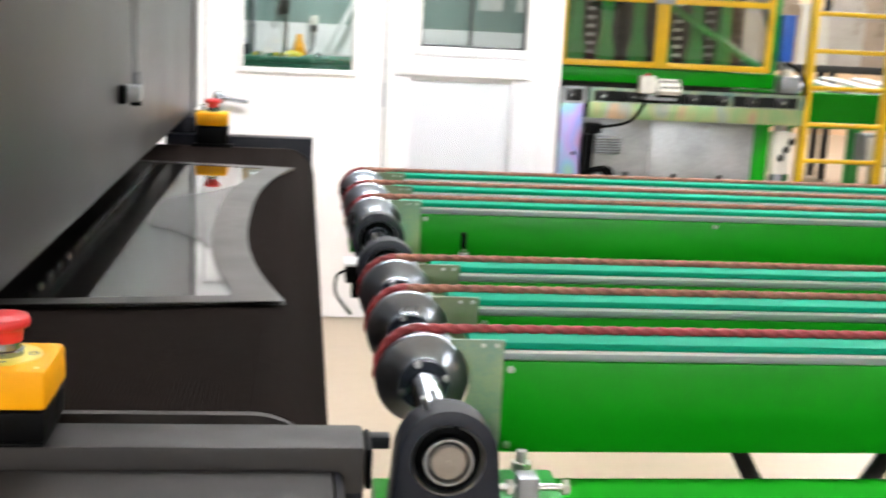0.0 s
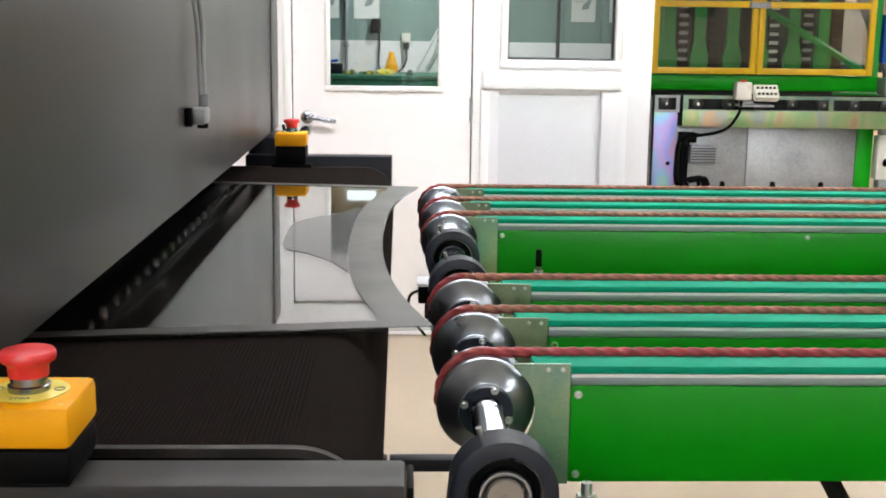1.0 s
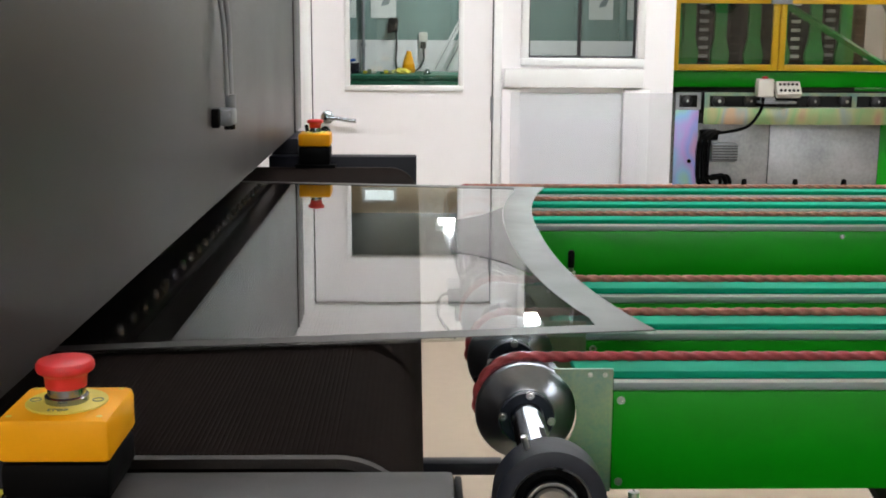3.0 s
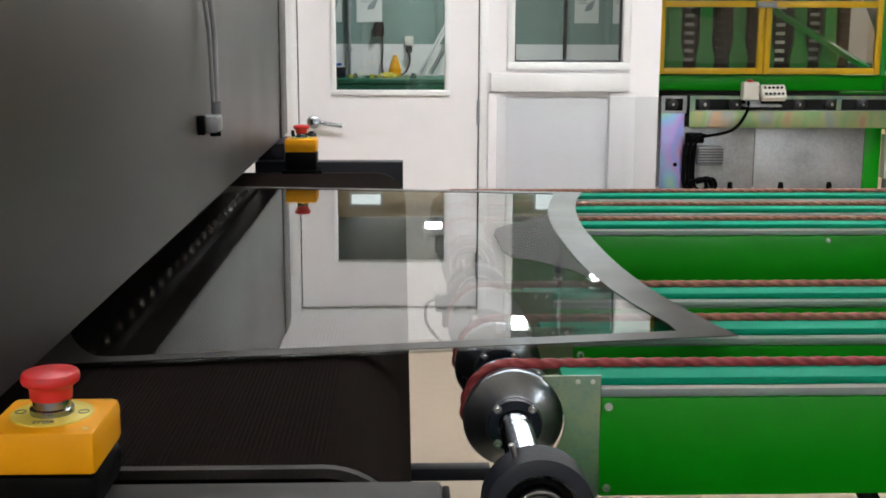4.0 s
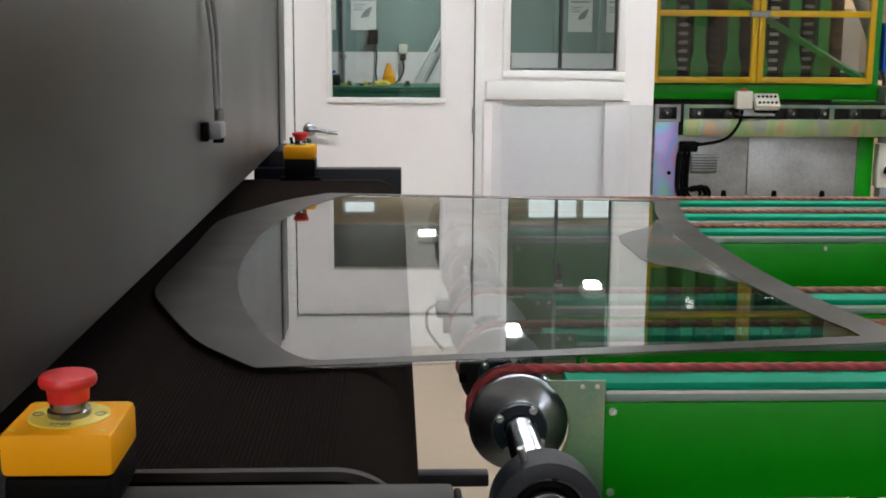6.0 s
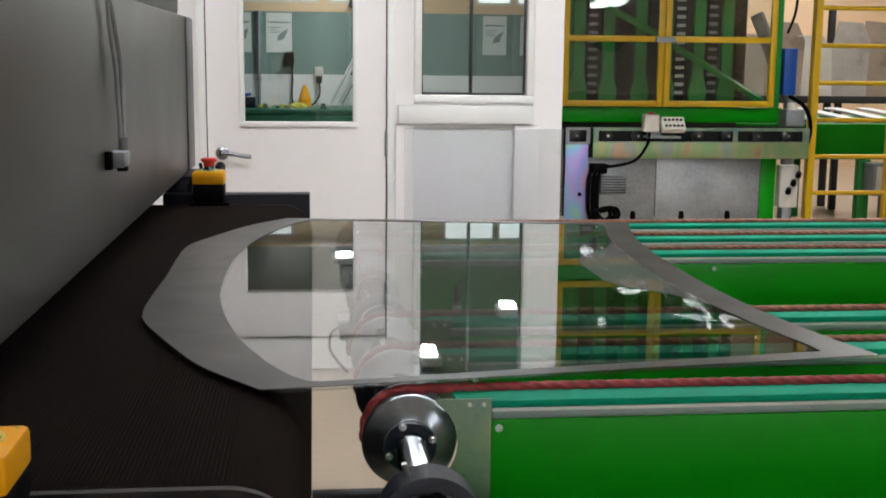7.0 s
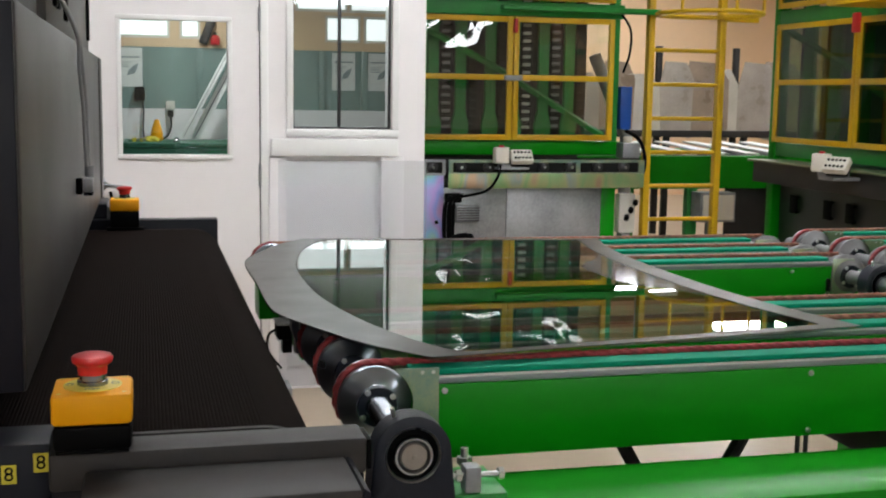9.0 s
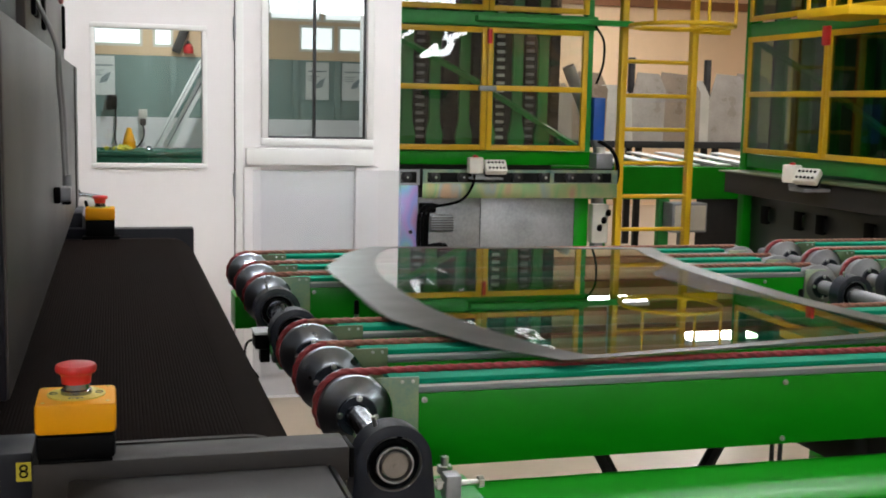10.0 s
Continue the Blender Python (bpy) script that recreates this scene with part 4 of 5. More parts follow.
def drive_rope(x0, x1, y, material):
    """A twisted rope: the straight top run, the turn round the pulley and the slack run below."""
    t = thing("drive_rope", (x0, y, RZ), "twisted red drive rope running over its pulley", "rope", "drive ropes")
    r0, seg, step = 0.0062, 12, 0.0028
    bm = B()
    n = int((x1 - x0) / step)
    rings = []
    for i in range(n + 1):
        s = i * step
        rings.append([bm.verts.new((x0 + s, y + strand_radius(a, s, r0) * math.cos(a), RZ + strand_radius(a, s, r0) * math.sin(a))) for a in [2 * math.pi * k / seg for k in range(seg)]])
    for a, b in zip(rings, rings[1:]):
        for k in range(seg):
            bm.faces.new((a[k], a[(k + 1) % seg], b[(k + 1) % seg], b[k]))
    run = part("top_run", bm, material, t, smooth=70)
    bm = B()
    rad = RZ - AX[1]
    n = 64
    rings = []
    for i in range(n + 1):
        al = math.pi / 2 + math.pi * i / n
        s = -rad * math.pi * i / n
        c = Vector((x0 + rad * math.cos(al), y, AX[1] + rad * math.sin(al)))
        out = Vector((math.cos(al), 0, math.sin(al)))
        rings.append([bm.verts.new(c + strand_radius(a, s, r0) * (math.cos(a) * Vector((0, 1, 0)) + math.sin(a) * out)) for a in [2 * math.pi * k / seg for k in range(seg)]])
    for a, b in zip(rings, rings[1:]):
        for k in range(seg):
            bm.faces.new((a[k], a[(k + 1) % seg], b[(k + 1) % seg], b[k]))
    part("pulley_turn", bm, M_ROPE, t, smooth=70)
    return t, run


RUNS = []
for i, y in enumerate(ROPES):
    RUNS.append(drive_rope(AX[0], XL + 0.045, y, M_ROPE if i == 0 else M_ROPE_OLD)[1])
for y in ROPES2:
    drive_rope(1.62, 4.2, y, M_ROPE_OLD)


# ---- the windscreen ----
def windscreen():
    zc = 1.0785
    t = thing("windscreen_glass", (0, 1.985, zc), "flat-cut windscreen glass with a grey printed border", "glass")

    def along(knots, u):
        """A smooth half-profile through (distance from the middle, x) knots."""
        us, xs = zip(*knots)
        k = max(0, min(len(us) - 2, sum(1 for v in us if v <= abs(u)) - 1))
        h = us[k + 1] - us[k]
        f = (abs(u) - us[k]) / h
        slope = [0.0] + [(xs[i + 1] - xs[i - 1]) / (us[i + 1] - us[i - 1]) for i in range(1, len(us) - 1)] + [(xs[-1] - xs[-2]) / (us[-1] - us[-2])]
        a, b = slope[k] * h, slope[k + 1] * h
        return (2 * f ** 3 - 3 * f * f + 1) * xs[k] + (f ** 3 - 2 * f * f + f) * a + (3 * f * f - 2 * f ** 3) * xs[k + 1] + (f ** 3 - f * f) * b

    def lead(u):
        return 0.25 + 0.069 * (abs(u) / 0.607) ** 2.5

    def trail(u):
        return along(((0, -0.65), (0.2, -0.652), (0.3, -0.649), (0.36, -0.637), (0.42, -0.615), (0.5, -0.584), (0.6, -0.54), (0.655, -0.503), (0.71, -0.462)), u)

    def trail_print(u):
        return along(((0, -0.552), (0.15, -0.549), (0.29, -0.534), (0.42, -0.51), (0.49, -0.492), (0.585, -0.46), (0.65, -0.43), (0.682, -0.405)), u)

    def outline(k, lead_in=0.0, trail_fn=trail, ut=0.71, ul=0.607):
        p = [(lead(u) - lead_in, u) for u in [-ul + 2 * ul * i / k for i in range(k + 1)]]
        q = [(trail_fn(u), u) for u in [ut - 2 * ut * i / k for i in range(k + 1)]]
        return p + q

    K = 48
    outer = outline(K)
    inner = outline(K, 0.055, trail_print, 0.682, 0.582)
    off = Vector((0, 1.985))
    part("pane", prism(B(), [(x, y + 1.985) for x, y in outer], "z", zc + 0.001, zc + 0.005), M_GLASS, t, "clear flat glass pane", smooth=20)
    n = 240
    c = Vector((-0.15, 0.0))

    def ray(poly, a):
        d = Vector((math.cos(a), math.sin(a)))
        best = 0
        for p, q in zip(poly, poly[1:] + poly[:1]):
            e, w0 = Vector(q) - Vector(p), Vector(p) - c
            den = d.x * e.y - d.y * e.x
            if abs(den) > 1e-12:
                s, u = (w0.x * e.y - w0.y * e.x) / den, (w0.x * d.y - w0.y * d.x) / den
                if s > 0 and -1e-4 <= u <= 1 + 1e-4:
                    best = max(best, s)
        return c + d * best

    corners = [math.atan2(y - c.y, x - c.x) for x, y in (outer[0], outer[K], outer[K + 1], outer[-1])]
    angs = sorted([-math.pi + 2 * math.pi * k / n for k in range(n)] + corners)
    bm = B()
    rows = []
    for poly, z in ((outer, zc + 0.0054), (outer, zc + 0.0062), (inner, zc + 0.0062), (inner, zc + 0.0054)):
        rows.append([bm.verts.new((*(ray(poly, a) * (0.9995 if poly is outer else 1) + off), z)) for a in angs])
    for a, b in zip(rows, rows[1:] + rows[:1]):
        for i in range(len(angs)):
            j = (i + 1) % len(angs)
            bm.faces.new((a[i], a[j], b[j], b[i]))
    part("printed_border", bm, M_FRIT, t, "matt grey ceramic border", smooth=20)
    pts = [(lead(-0.3) - 0.057, -0.30), (0.175, -0.22), (0.135, -0.16), (0.1, -0.13), (0.088, -0.08), (0.085, 0.08), (0.092, 0.135), (0.12, 0.18), (0.16, 0.225), (lead(0.32) - 0.057, 0.32)]
    pts += [(lead(u) - 0.057, u) for u in (0.25, 0.15, 0.0, -0.15)]
    part("mirror_patch", prism(B(), [(x, y + 1.985) for x, y in pts], "z", zc + 0.0054, zc + 0.0062), M_MIRRORPATCH, t, "translucent dotted mirror patch", smooth=20)
    return t


SCREEN = windscreen()


# ---- green sorting machine behind ----
def wavy_pane(x0, x1, z0, z1, y, seed):
    """A thin clear sheet, slightly buckled, flat at its lower edge."""
    bm, nx, nz = B(), 22, 14
    sides = []
    for d in (0.0, 0.004):
        rows = []
        for k in range(nz + 1):
            f = k / nz
            z = z0 + (z1 - z0) * f
            rows.append([bm.verts.new((x0 + (x1 - x0) * i / nx, y + d + 0.007 * f * f * noise.noise(Vector((i * 0.15 + seed * 7.3, k * 0.14, seed))), z)) for i in range(nx + 1)])
        sides.append(rows)
    for rows in sides:
        for a, b in zip(rows, rows[1:]):
            for i in range(nx):
                bm.faces.new((a[i], a[i + 1], b[i + 1], b[i]))
    fr, bk = sides
    for k in range(nz):
        bm.faces.new((fr[k][0], fr[k + 1][0], bk[k + 1][0], bk[k][0])), bm.faces.new((fr[k][nx], fr[k + 1][nx], bk[k + 1][nx], bk[k][nx]))
    for i in range(nx):
        bm.faces.new((fr[0][i], fr[0][i + 1], bk[0][i + 1], bk[0][i])), bm.faces.new((fr[nz][i], fr[nz][i + 1], bk[nz][i + 1], bk[nz][i]))
    return bm


def gate(y, x0, x1, z0, zm, z1, depth=0.03):
    """A yellow framed guard gate with a clear pane and a green brace, in the plane y."""
    t = thing("safety_gate", ((x0 + x1) / 2, y, z0), "yellow framed safety gate with a clear pane", "gate", "safety gates")
    w = 0.036
    for nm, b in (("stile", (x0, x0 + w, z0, z1)), ("stile", (x1 - w, x1, z0, z1)), ("rail", (x0 + w, x1 - w, z0, z0 + w)), ("rail", (x0 + w, x1 - w, z1 - w, z1)), ("rail", (x0 + w, x1 - w, zm - w / 2, zm + w / 2))):
        part(nm, box(B(), b[0], b[1], y, y + depth, b[2], b[3], 0.003), M_YELLOW, t)
    for a, b in ((z0 + w, zm - w / 2), (zm + w / 2, z1 - w)):
        part("pane", wavy_pane(x0 + w, x1 - w, a, b, y + 0.012, x0 + a), M_PLEXI, t)
    return t


CY = 7.0
m1 = thing("sorting_machine", (1.9, 7.6, 0), "tall green glass sorting machine with vertical slotted plates", "machine")
part("base_beam", box(B(), 1.38, 2.76, CY + 0.0, CY + 0.12, 1.075, 1.165, 0.004), M_GREEN, m1)
part("top_beam", box(B(), 1.38, 2.76, CY - 0.02, CY + 0.12, 1.97, 2.06, 0.004), M_GREEN_D, m1)
part("top_rail", box(B(), 1.9, 2.98, CY - 0.1, CY - 0.03, 2.0, 2.035, 0.004), M_GREEN_D, m1)
part("crown_beam", box(B(), 1.38, 2.76, CY, CY + 0.12, 2.75, 2.85, 0.004), M_GREEN_D, m1)
for x in (1.385, 2.695):
    part("post", box(B(), x, x + 0.045, CY, CY + 0.09, 1.166, 2.9, 0.004), M_GREEN_D, m1)
part("leg", box(B(), 2.61, 2.71, CY - 0.08, CY + 0.02, 0.0, 0.868, 0.004), M_GREEN, m1)
part("leg", box(B(), 1.42, 1.5, CY - 0.08, CY + 0.02, 0.0, 0.868, 0.004), M_GREEN, m1)
part("zinc_rail", box(B(), 1.53, 2.86, CY - 0.2, CY - 0.19, 0.871, 0.965, 0.002), M_YZINC, m1, "yellow zinc side rail")
bm = B()
for b in ((1.53, 2.86, 0.9655, 0.972), (1.53, 2.86, 1.035, 1.054), (1.53, 1.56, 0.972, 1.035), (2.385, 2.412, 0.972, 1.035), (2.82, 2.86, 0.972, 1.035)):
    box(bm, b[0], b[1], CY - 0.2, CY - 0.19, b[2], b[3])
part("slot_frame", bm, M_ZINC, m1)
part("slot_back", box(B(), 1.45, 2.86, CY - 0.12, CY - 0.11, 0.93, 1.06), M_RUB, m1)
for k in range(8):
    x = 1.44 + 0.186 * k
    part("roller", lathe(B(), [(0.036, 0), (0.036, 0.024), (0.03, 0.03), (0.012, 0.034), (0.009, 0.045), (0.0001, 0.046)], (x, CY - 0.12, 1.002), (0, -1, 0), 16), M_DARKSTEEL, m1)
    part("roller_pin", cyl(B(), (x, CY - 0.17, 1.002), (x, CY - 0.165, 1.002), 0.009 if k % 2 else 0.006, 8), M_SCREW, m1)
part("iridescent_plate", box(B(), 1.36, 1.495, CY - 0.22, CY - 0.21, 0.5, 0.955, 0.002), M_RAINBOW, m1, "iridescent zinc cover plate")
bm = B()
for b in ((1.36, 1.505, 0.957, 0.97), (1.36, 1.505, 1.04, 1.055), (1.36, 1.38, 0.97, 1.04), (1.485, 1.505, 0.97, 1.04)):
    box(bm, b[0], b[1], CY - 0.22, CY - 0.21, b[2], b[3])
part("plate_frame", bm, M_GALV, m1)
part("plate_lock", cyl(B(), (1.45, CY - 0.226, 0.66), (1.45, CY - 0.219, 0.66), 0.012, 12), M_BLACK, m1)
for x0, x1 in ((1.5, 1.945), (1.95, 2.6)):
    part("cover_panel", box(B(), x0, x1, CY - 0.1, CY - 0.09, 0.42, 0.868, 0.002), M_COVER, m1, "grey galvanised cover panel")
for x in (1.53, 1.79, 2.09, 2.377):
    part("knob", lathe(B(), [(0.016, 0), (0.018, 0.02), (0.014, 0.05), (0.0001, 0.055)], (x, CY - 0.18, 0.5), (0, 0, 1), 12), M_BLACK, m1, "black knob")
mot = part("drive_motor", box(B(), 1.585, 1.74, CY - 0.2, CY - 0.102, 0.655, 0.76, 0.01), M_GALV, m1, "grey ribbed motor")
for k in range(6):
    part("fin", box(B(), 1.59, 1.735, CY - 0.207, CY - 0.2005, 0.664 + 0.016 * k, 0.67 + 0.016 * k), M_DARKSTEEL, mot)
for dx, r in ((0.0, 0.016), (-0.03, 0.012), (0.025, 0.011)):
    part("cable_hose", tube(B(), curve([(1.6 + dx, CY - 0.21, 0.83), (1.54 + dx, CY - 0.23, 0.79), (1.53 + dx, CY - 0.23, 0.65), (1.54 + dx, CY - 0.23, 0.54), (1.6 + dx, CY - 0.25, 0.5), (1.66 + dx, CY - 0.25, 0.53), (1.64 + dx, CY - 0.25, 0.58), (1.57 + dx, CY - 0.24, 0.56)], 6), r), M_BLACK, m1, "black looped cable hose")
part("hose_fitting", box(B(), 1.52, 1.62, CY - 0.21, CY - 0.14, 0.78, 0.84, 0.01), M_BLACK, m1)
part("cable", tube(B(), curve([(1.84, CY - 0.3, 1.03), (1.83, CY - 0.28, 0.95), (1.76, CY - 0.26, 0.86), (1.6, CY - 0.22, 0.82)], 6), 0.009), M_BLACK, m1)
# slotted green plates with stacked spacers between them
for i, x in enumerate((1.51, 1.71, 1.90, 2.08, 2.27, 2.47)):
    w = 0.058
    yb = CY + 0.16 + 0.05 * (i % 2)
    prof = [(x - w * 0.8, 1.166), (x - w, 1.26), (x - w * 0.6, 1.36), (x - w * 0.6, 1.9), (x - w * 0.9, 1.97), (x - w * 0.6, 2.1), (x - w * 0.6, 2.8)]
    prof += [(2 * x - a, b) for a, b in reversed(prof)]
    part("slotted_plate", prism(B(), prof, "y", yb, yb + 0.03), M_GREEN_D, m1, "green slotted plate")
    col = part("spacer_column", box(B(), x + 0.06, x + 0.13, yb + 0.03, yb + 0.09, 1.166, 2.8, 0.004), M_RUB, m1, "dark spacer column")
    for k in range(17):
        z = 1.24 + 0.052 * k + 0.01 * (i % 3)
        # white and grey spacers paint the bright glints seen in the dark gaps
        part("spacer", box(B(), x + 0.062, x + 0.115, yb + 0.005, yb + 0.028, z, z + 0.02, 0.003), M_PAPER_AND_GLINT if i == 3 else M_GALV if i in (0, 4) else M_RUB, col)
# near-black sheet; its colour stands in for shade deep inside the machine
part("back_panel", box(B(), 1.4, 2.75, CY + 0.75, CY + 0.78, 0.4, 2.8), mat("shaded_machine_back", (0.028, 0.029, 0.03), 0.5, var=0.5, scale=6), m1, "dark sheet standing in for the shaded machine interior")
for x0, z0, x1, z1 in ((1.35, 1.92, 1.98, 1.6), (2.04, 1.56, 2.66, 1.2)):
    part("brace", tube(B(), [(x0, CY + 0.06, z0), (x1, CY + 0.06, z1)], 0.022, 4), M_GREEN_D, m1, "green diagonal brace")
gate(CY - 0.035, 1.37, 1.99, 1.172, 1.576, 1.965)
gate(CY - 0.035, 1.995, 2.69, 1.172, 1.576, 1.965)
gate(CY - 0.035, 1.37, 1.99, 2.07, 2.4, 2.74)
gate(CY - 0.035, 1.995, 2.69, 2.07, 2.4, 2.74)
t = thing("gate_lock", (1.99, CY - 0.06, 1.57), "silver gate lock with a red key", "lock")
part("body", box(B(), 1.93, 2.05, CY - 0.065, CY - 0.037, 1.555, 1.59, 0.004), M_GALV, t)
part("key", box(B(), 1.985, 2.01, CY - 0.07, CY - 0.037, 1.86, 1.95, 0.004), M_RED, t)
t = thing("control_cable", (2.8, CY, 1.3), "black looped cable beside the machine post", "cable")
part("loop", tube(B(), curve([(2.74, CY - 0.02, 2.0), (2.8, CY - 0.03, 1.9), (2.8, CY - 0.03, 1.75), (2.76, CY - 0.02, 1.62)], 8), 0.008), M_BLACK, t)
part("hose", tube(B(), curve([(2.82, CY + 0.05, 1.24), (2.9, CY, 1.18), (2.95, CY, 1.06), (2.93, CY, 0.93), (2.87, CY, 0.9)], 8), 0.014), M_BLACK, t)
t = thing("junction_cabinet", (2.8, CY + 0.1, 1.25), "bright blue electrical box on the machine side", "electrical box")
part("box", box(B(), 2.768, 2.85, CY + 0.02, CY + 0.2, 1.245, 1.53, 0.006), M_BLUE, t)
part("hinge", box(B(), 2.852, 2.858, CY + 0.05, CY + 0.1, 1.3, 1.34), M_STEEL, t)
t = thing("slanted_pipe", (2.9, CY + 0.3, 0), "grey slanted duct beside the machine", "duct")
part("duct", tube(B(), [(2.76, CY + 0.5, 1.75), (3.02, CY + 0.5, 1.18), (3.02, CY + 0.5, 0.0)], 0.045, 16), M_GALV, t)
t = thing("valve_block", (2.86, CY - 0.05, 1.06), "grey valve block with fittings on the rail end", "valve")
part("block", box(B(), 2.74, 2.86, CY - 0.12, CY + 0.02, 1.06, 1.16, 0.008), M_GALV, t)
part("cap", cyl(B(), (2.8, CY - 0.05, 1.16), (2.8, CY - 0.05, 1.2), 0.03, 16), M_PALE, t)
t = thing("pneumatic_unit", (2.79, CY - 0.1, 0.5), "white unit with black hose fittings beside the green leg", "valve")
part("body", box(B(), 2.735, 2.85, CY - 0.1, CY - 0.02, 0.56, 0.82, 0.006), M_PALE, t)
for k in range(3):
    part("fitting", cyl(B(), (2.77 + 0.03 * k, CY - 0.14, 0.66 + 0.05 * k), (2.79 + 0.03 * k, CY - 0.1, 0.67 + 0.05 * k), 0.018, 12), M_BLACK, t)
part("mount", box(B(), 2.76, 2.82, CY - 0.09, CY - 0.03, 0.0, 0.559, 0.003), M_GALV, t)


def remote(m):
    t = thing("pendant_control", m @ Vector((0, 0, 0)), "pale grey push-button control box with a red stop button", "control box", "control boxes")
    part("body", box(B(), -0.14, -0.03, -0.05, 0.03, 0, 0.12, 0.01, m), M_PALE, t)
    part("panel", box(B(), -0.028, 0.14, -0.055, 0.055, 0.05, 0.105, 0.01, m @ Matrix.Rotation(radians(50), 4, "X")), M_PALE, t)
    part("underside", box(B(), -0.02, 0.13, -0.05, 0.04, 0.02, 0.049, 0.008, m @ Matrix.Rotation(radians(50), 4, "X")), M_BLACK, t)
    for k in range(5):
        for j in range(2):
            p = m @ Matrix.Rotation(radians(50), 4, "X")
            bm = lathe(B(), [(0.009, 0), (0.009, 0.006), (0.0001, 0.008)], (0.0 + 0.028 * k, -0.028 + 0.05 * j, 0.105), (0, 0, 1), 10)
            bmesh.ops.transform(bm, matrix=p, verts=bm.verts)
            part("push_button", bm, M_BLACK, t)
    bm = lathe(B(), [(0.02, 0), (0.02, 0.012), (0.0001, 0.018)], (-0.085, -0.01, 0.12), (0, 0, 1), 16)
    bmesh.ops.transform(bm, matrix=m, verts=bm.verts)
    part("stop_button", bm, M_RED, t)
    bm = box(B(), -0.1, 0.1, -0.03, 0.03, -0.03, -0.001, 0.003, m)
    part("mount", bm, M_GALV, t)


remote(Matrix.Translation((1.925, CY - 0.26, 1.035)) @ Matrix.Scale(0.85, 4))
t = thing("mounting_shelf", (1.925, CY - 0.25, 0.997), "small steel shelf under the control box", "bracket")
part("plate", box(B(), 1.83, 2.03, CY - 0.3, CY - 0.202, 0.997, 1.009), M_GALV, t)


# ---- yellow ladder ----
def ladder(x0, x1, y):
    t = thing("access_ladder", ((x0 + x1) / 2, y, 0), "yellow steel access ladder with a safety hoop", "ladder")
    for x in (x0, x1):
        part("stile", box(B(), x - 0.022, x + 0.022, y - 0.03, y + 0.03, 0, 3.0, 0.004), M_YELLOW, t)
    for k in range(11):
        z = 0.41 + 0.228 * k
        part("rung", cyl(B(), (x0 + 0.02, y, z), (x1 - 0.02, y, z), 0.014, 12), M_YELLOW, t)
    for z in (2.0, 2.6):
        pts = [((x0 + x1) / 2 + 0.33 * math.cos(a), y - 0.33 + 0.36 * math.sin(a), z) for a in [math.pi * k / 14 for k in range(-14, 15)]]
        part("hoop", tube(B(), pts, 0.014, 8), M_YELLOW, t)
    part("hoop_plate", box(B(), x1 - 0.02, x1 + 0.25, y - 0.05, y - 0.01, 1.975, 2.03, 0.003), M_YELLOW, t)
    for a in (-2.6, -1.57, -0.5):
        x, yy = (x0 + x1) / 2 + 0.33 * math.cos(a), y - 0.33 + 0.36 * math.sin(a)
        part("hoop_strap", cyl(B(), (x, yy, 2.0), (x, yy, 2.6), 0.011, 8), M_YELLOW, t)


ladder(2.965, 3.485, CY + 0.02)

# ---- second sorting machine, its gates facing the first ----
GX = 3.91
m2 = thing("sorting_machine", (4.6, 5.6, 0), "dark green sorting machine with guarded gates", "machine")
part("base_beam", box(B(), GX + 0.01, GX + 0.13, 3.2, 7.03, 1.075, 1.165, 0.004), M_GREEN_D, m2)
part("top_beam", box(B(), GX + 0.0, GX + 0.13, 3.2, 7.03, 1.97, 2.06, 0.004), M_GREEN_D, m2)
part("crown_beam", box(B(), GX + 0.0, GX + 0.13, 3.2, 7.03, 2.75, 2.85, 0.004), M_GREEN_D, m2)
part("body", box(B(), GX + 0.06, GX + 0.09, 3.2, 6.98, 0.35, 0.94, 0.003), mat("dark_grey_panel", (0.022, 0.026, 0.024), 0.4, var=0.2, scale=5), m2, "dark grey cover panels")
part("side_rail", box(B(), GX - 0.16, GX - 0.13, 3.2, 6.98, 0.9, 1.04, 0.003), M_FRAME, m2)
part("rail_shelf", box(B(), GX - 0.2, GX + 0.05, 3.2, 7.0, 1.0405, 1.052, 0.003), M_OLIVE, m2)
part("corner_post", box(B(), GX, GX + 0.08, 6.99, 7.07, 0.0, 2.9, 0.004), M_GREEN, m2)
for y in (6.76, 6.35, 6.1, 5.6):
    for dz in (0.7, 0.8):
        part("handle_arm", box(B(), GX + 0.04, GX + 0.058, y - 0.04, y + 0.04, dz, dz + 0.014, 0.002), M_BLACK, m2)
    part("handle", box(B(), GX + 0.03, GX + 0.0395, y - 0.045, y + 0.045, 0.695, 0.82, 0.003), M_BLACK, m2, "black panel handle")
for i in range(11):
    y = 6.85 - 0.32 * i
    part("slotted_plate", box(B(), GX + 0.14, GX + 0.17, y - 0.065, y + 0.065, 1.166, 2.8, 0.006), M_GREEN_D, m2)
    part("spacer_column", box(B(), GX + 0.18, GX + 0.24, y + 0.08, y + 0.16, 1.166, 2.8, 0.004), M_RUB, m2)
part("back_panel", box(B(), GX + 0.5, GX + 0.53, 3.2, 7.0, 0.3, 2.8), M_DKGREEN, m2)
for y0, z0, y1, z1 in ((6.95, 1.92, 6.1, 1.62), (6.0, 1.56, 5.2, 1.22)):
    part("brace", tube(B(), [(GX + 0.05, y0, z0), (GX + 0.05, y1, z1)], 0.022, 4), M_GREEN_D, m2)


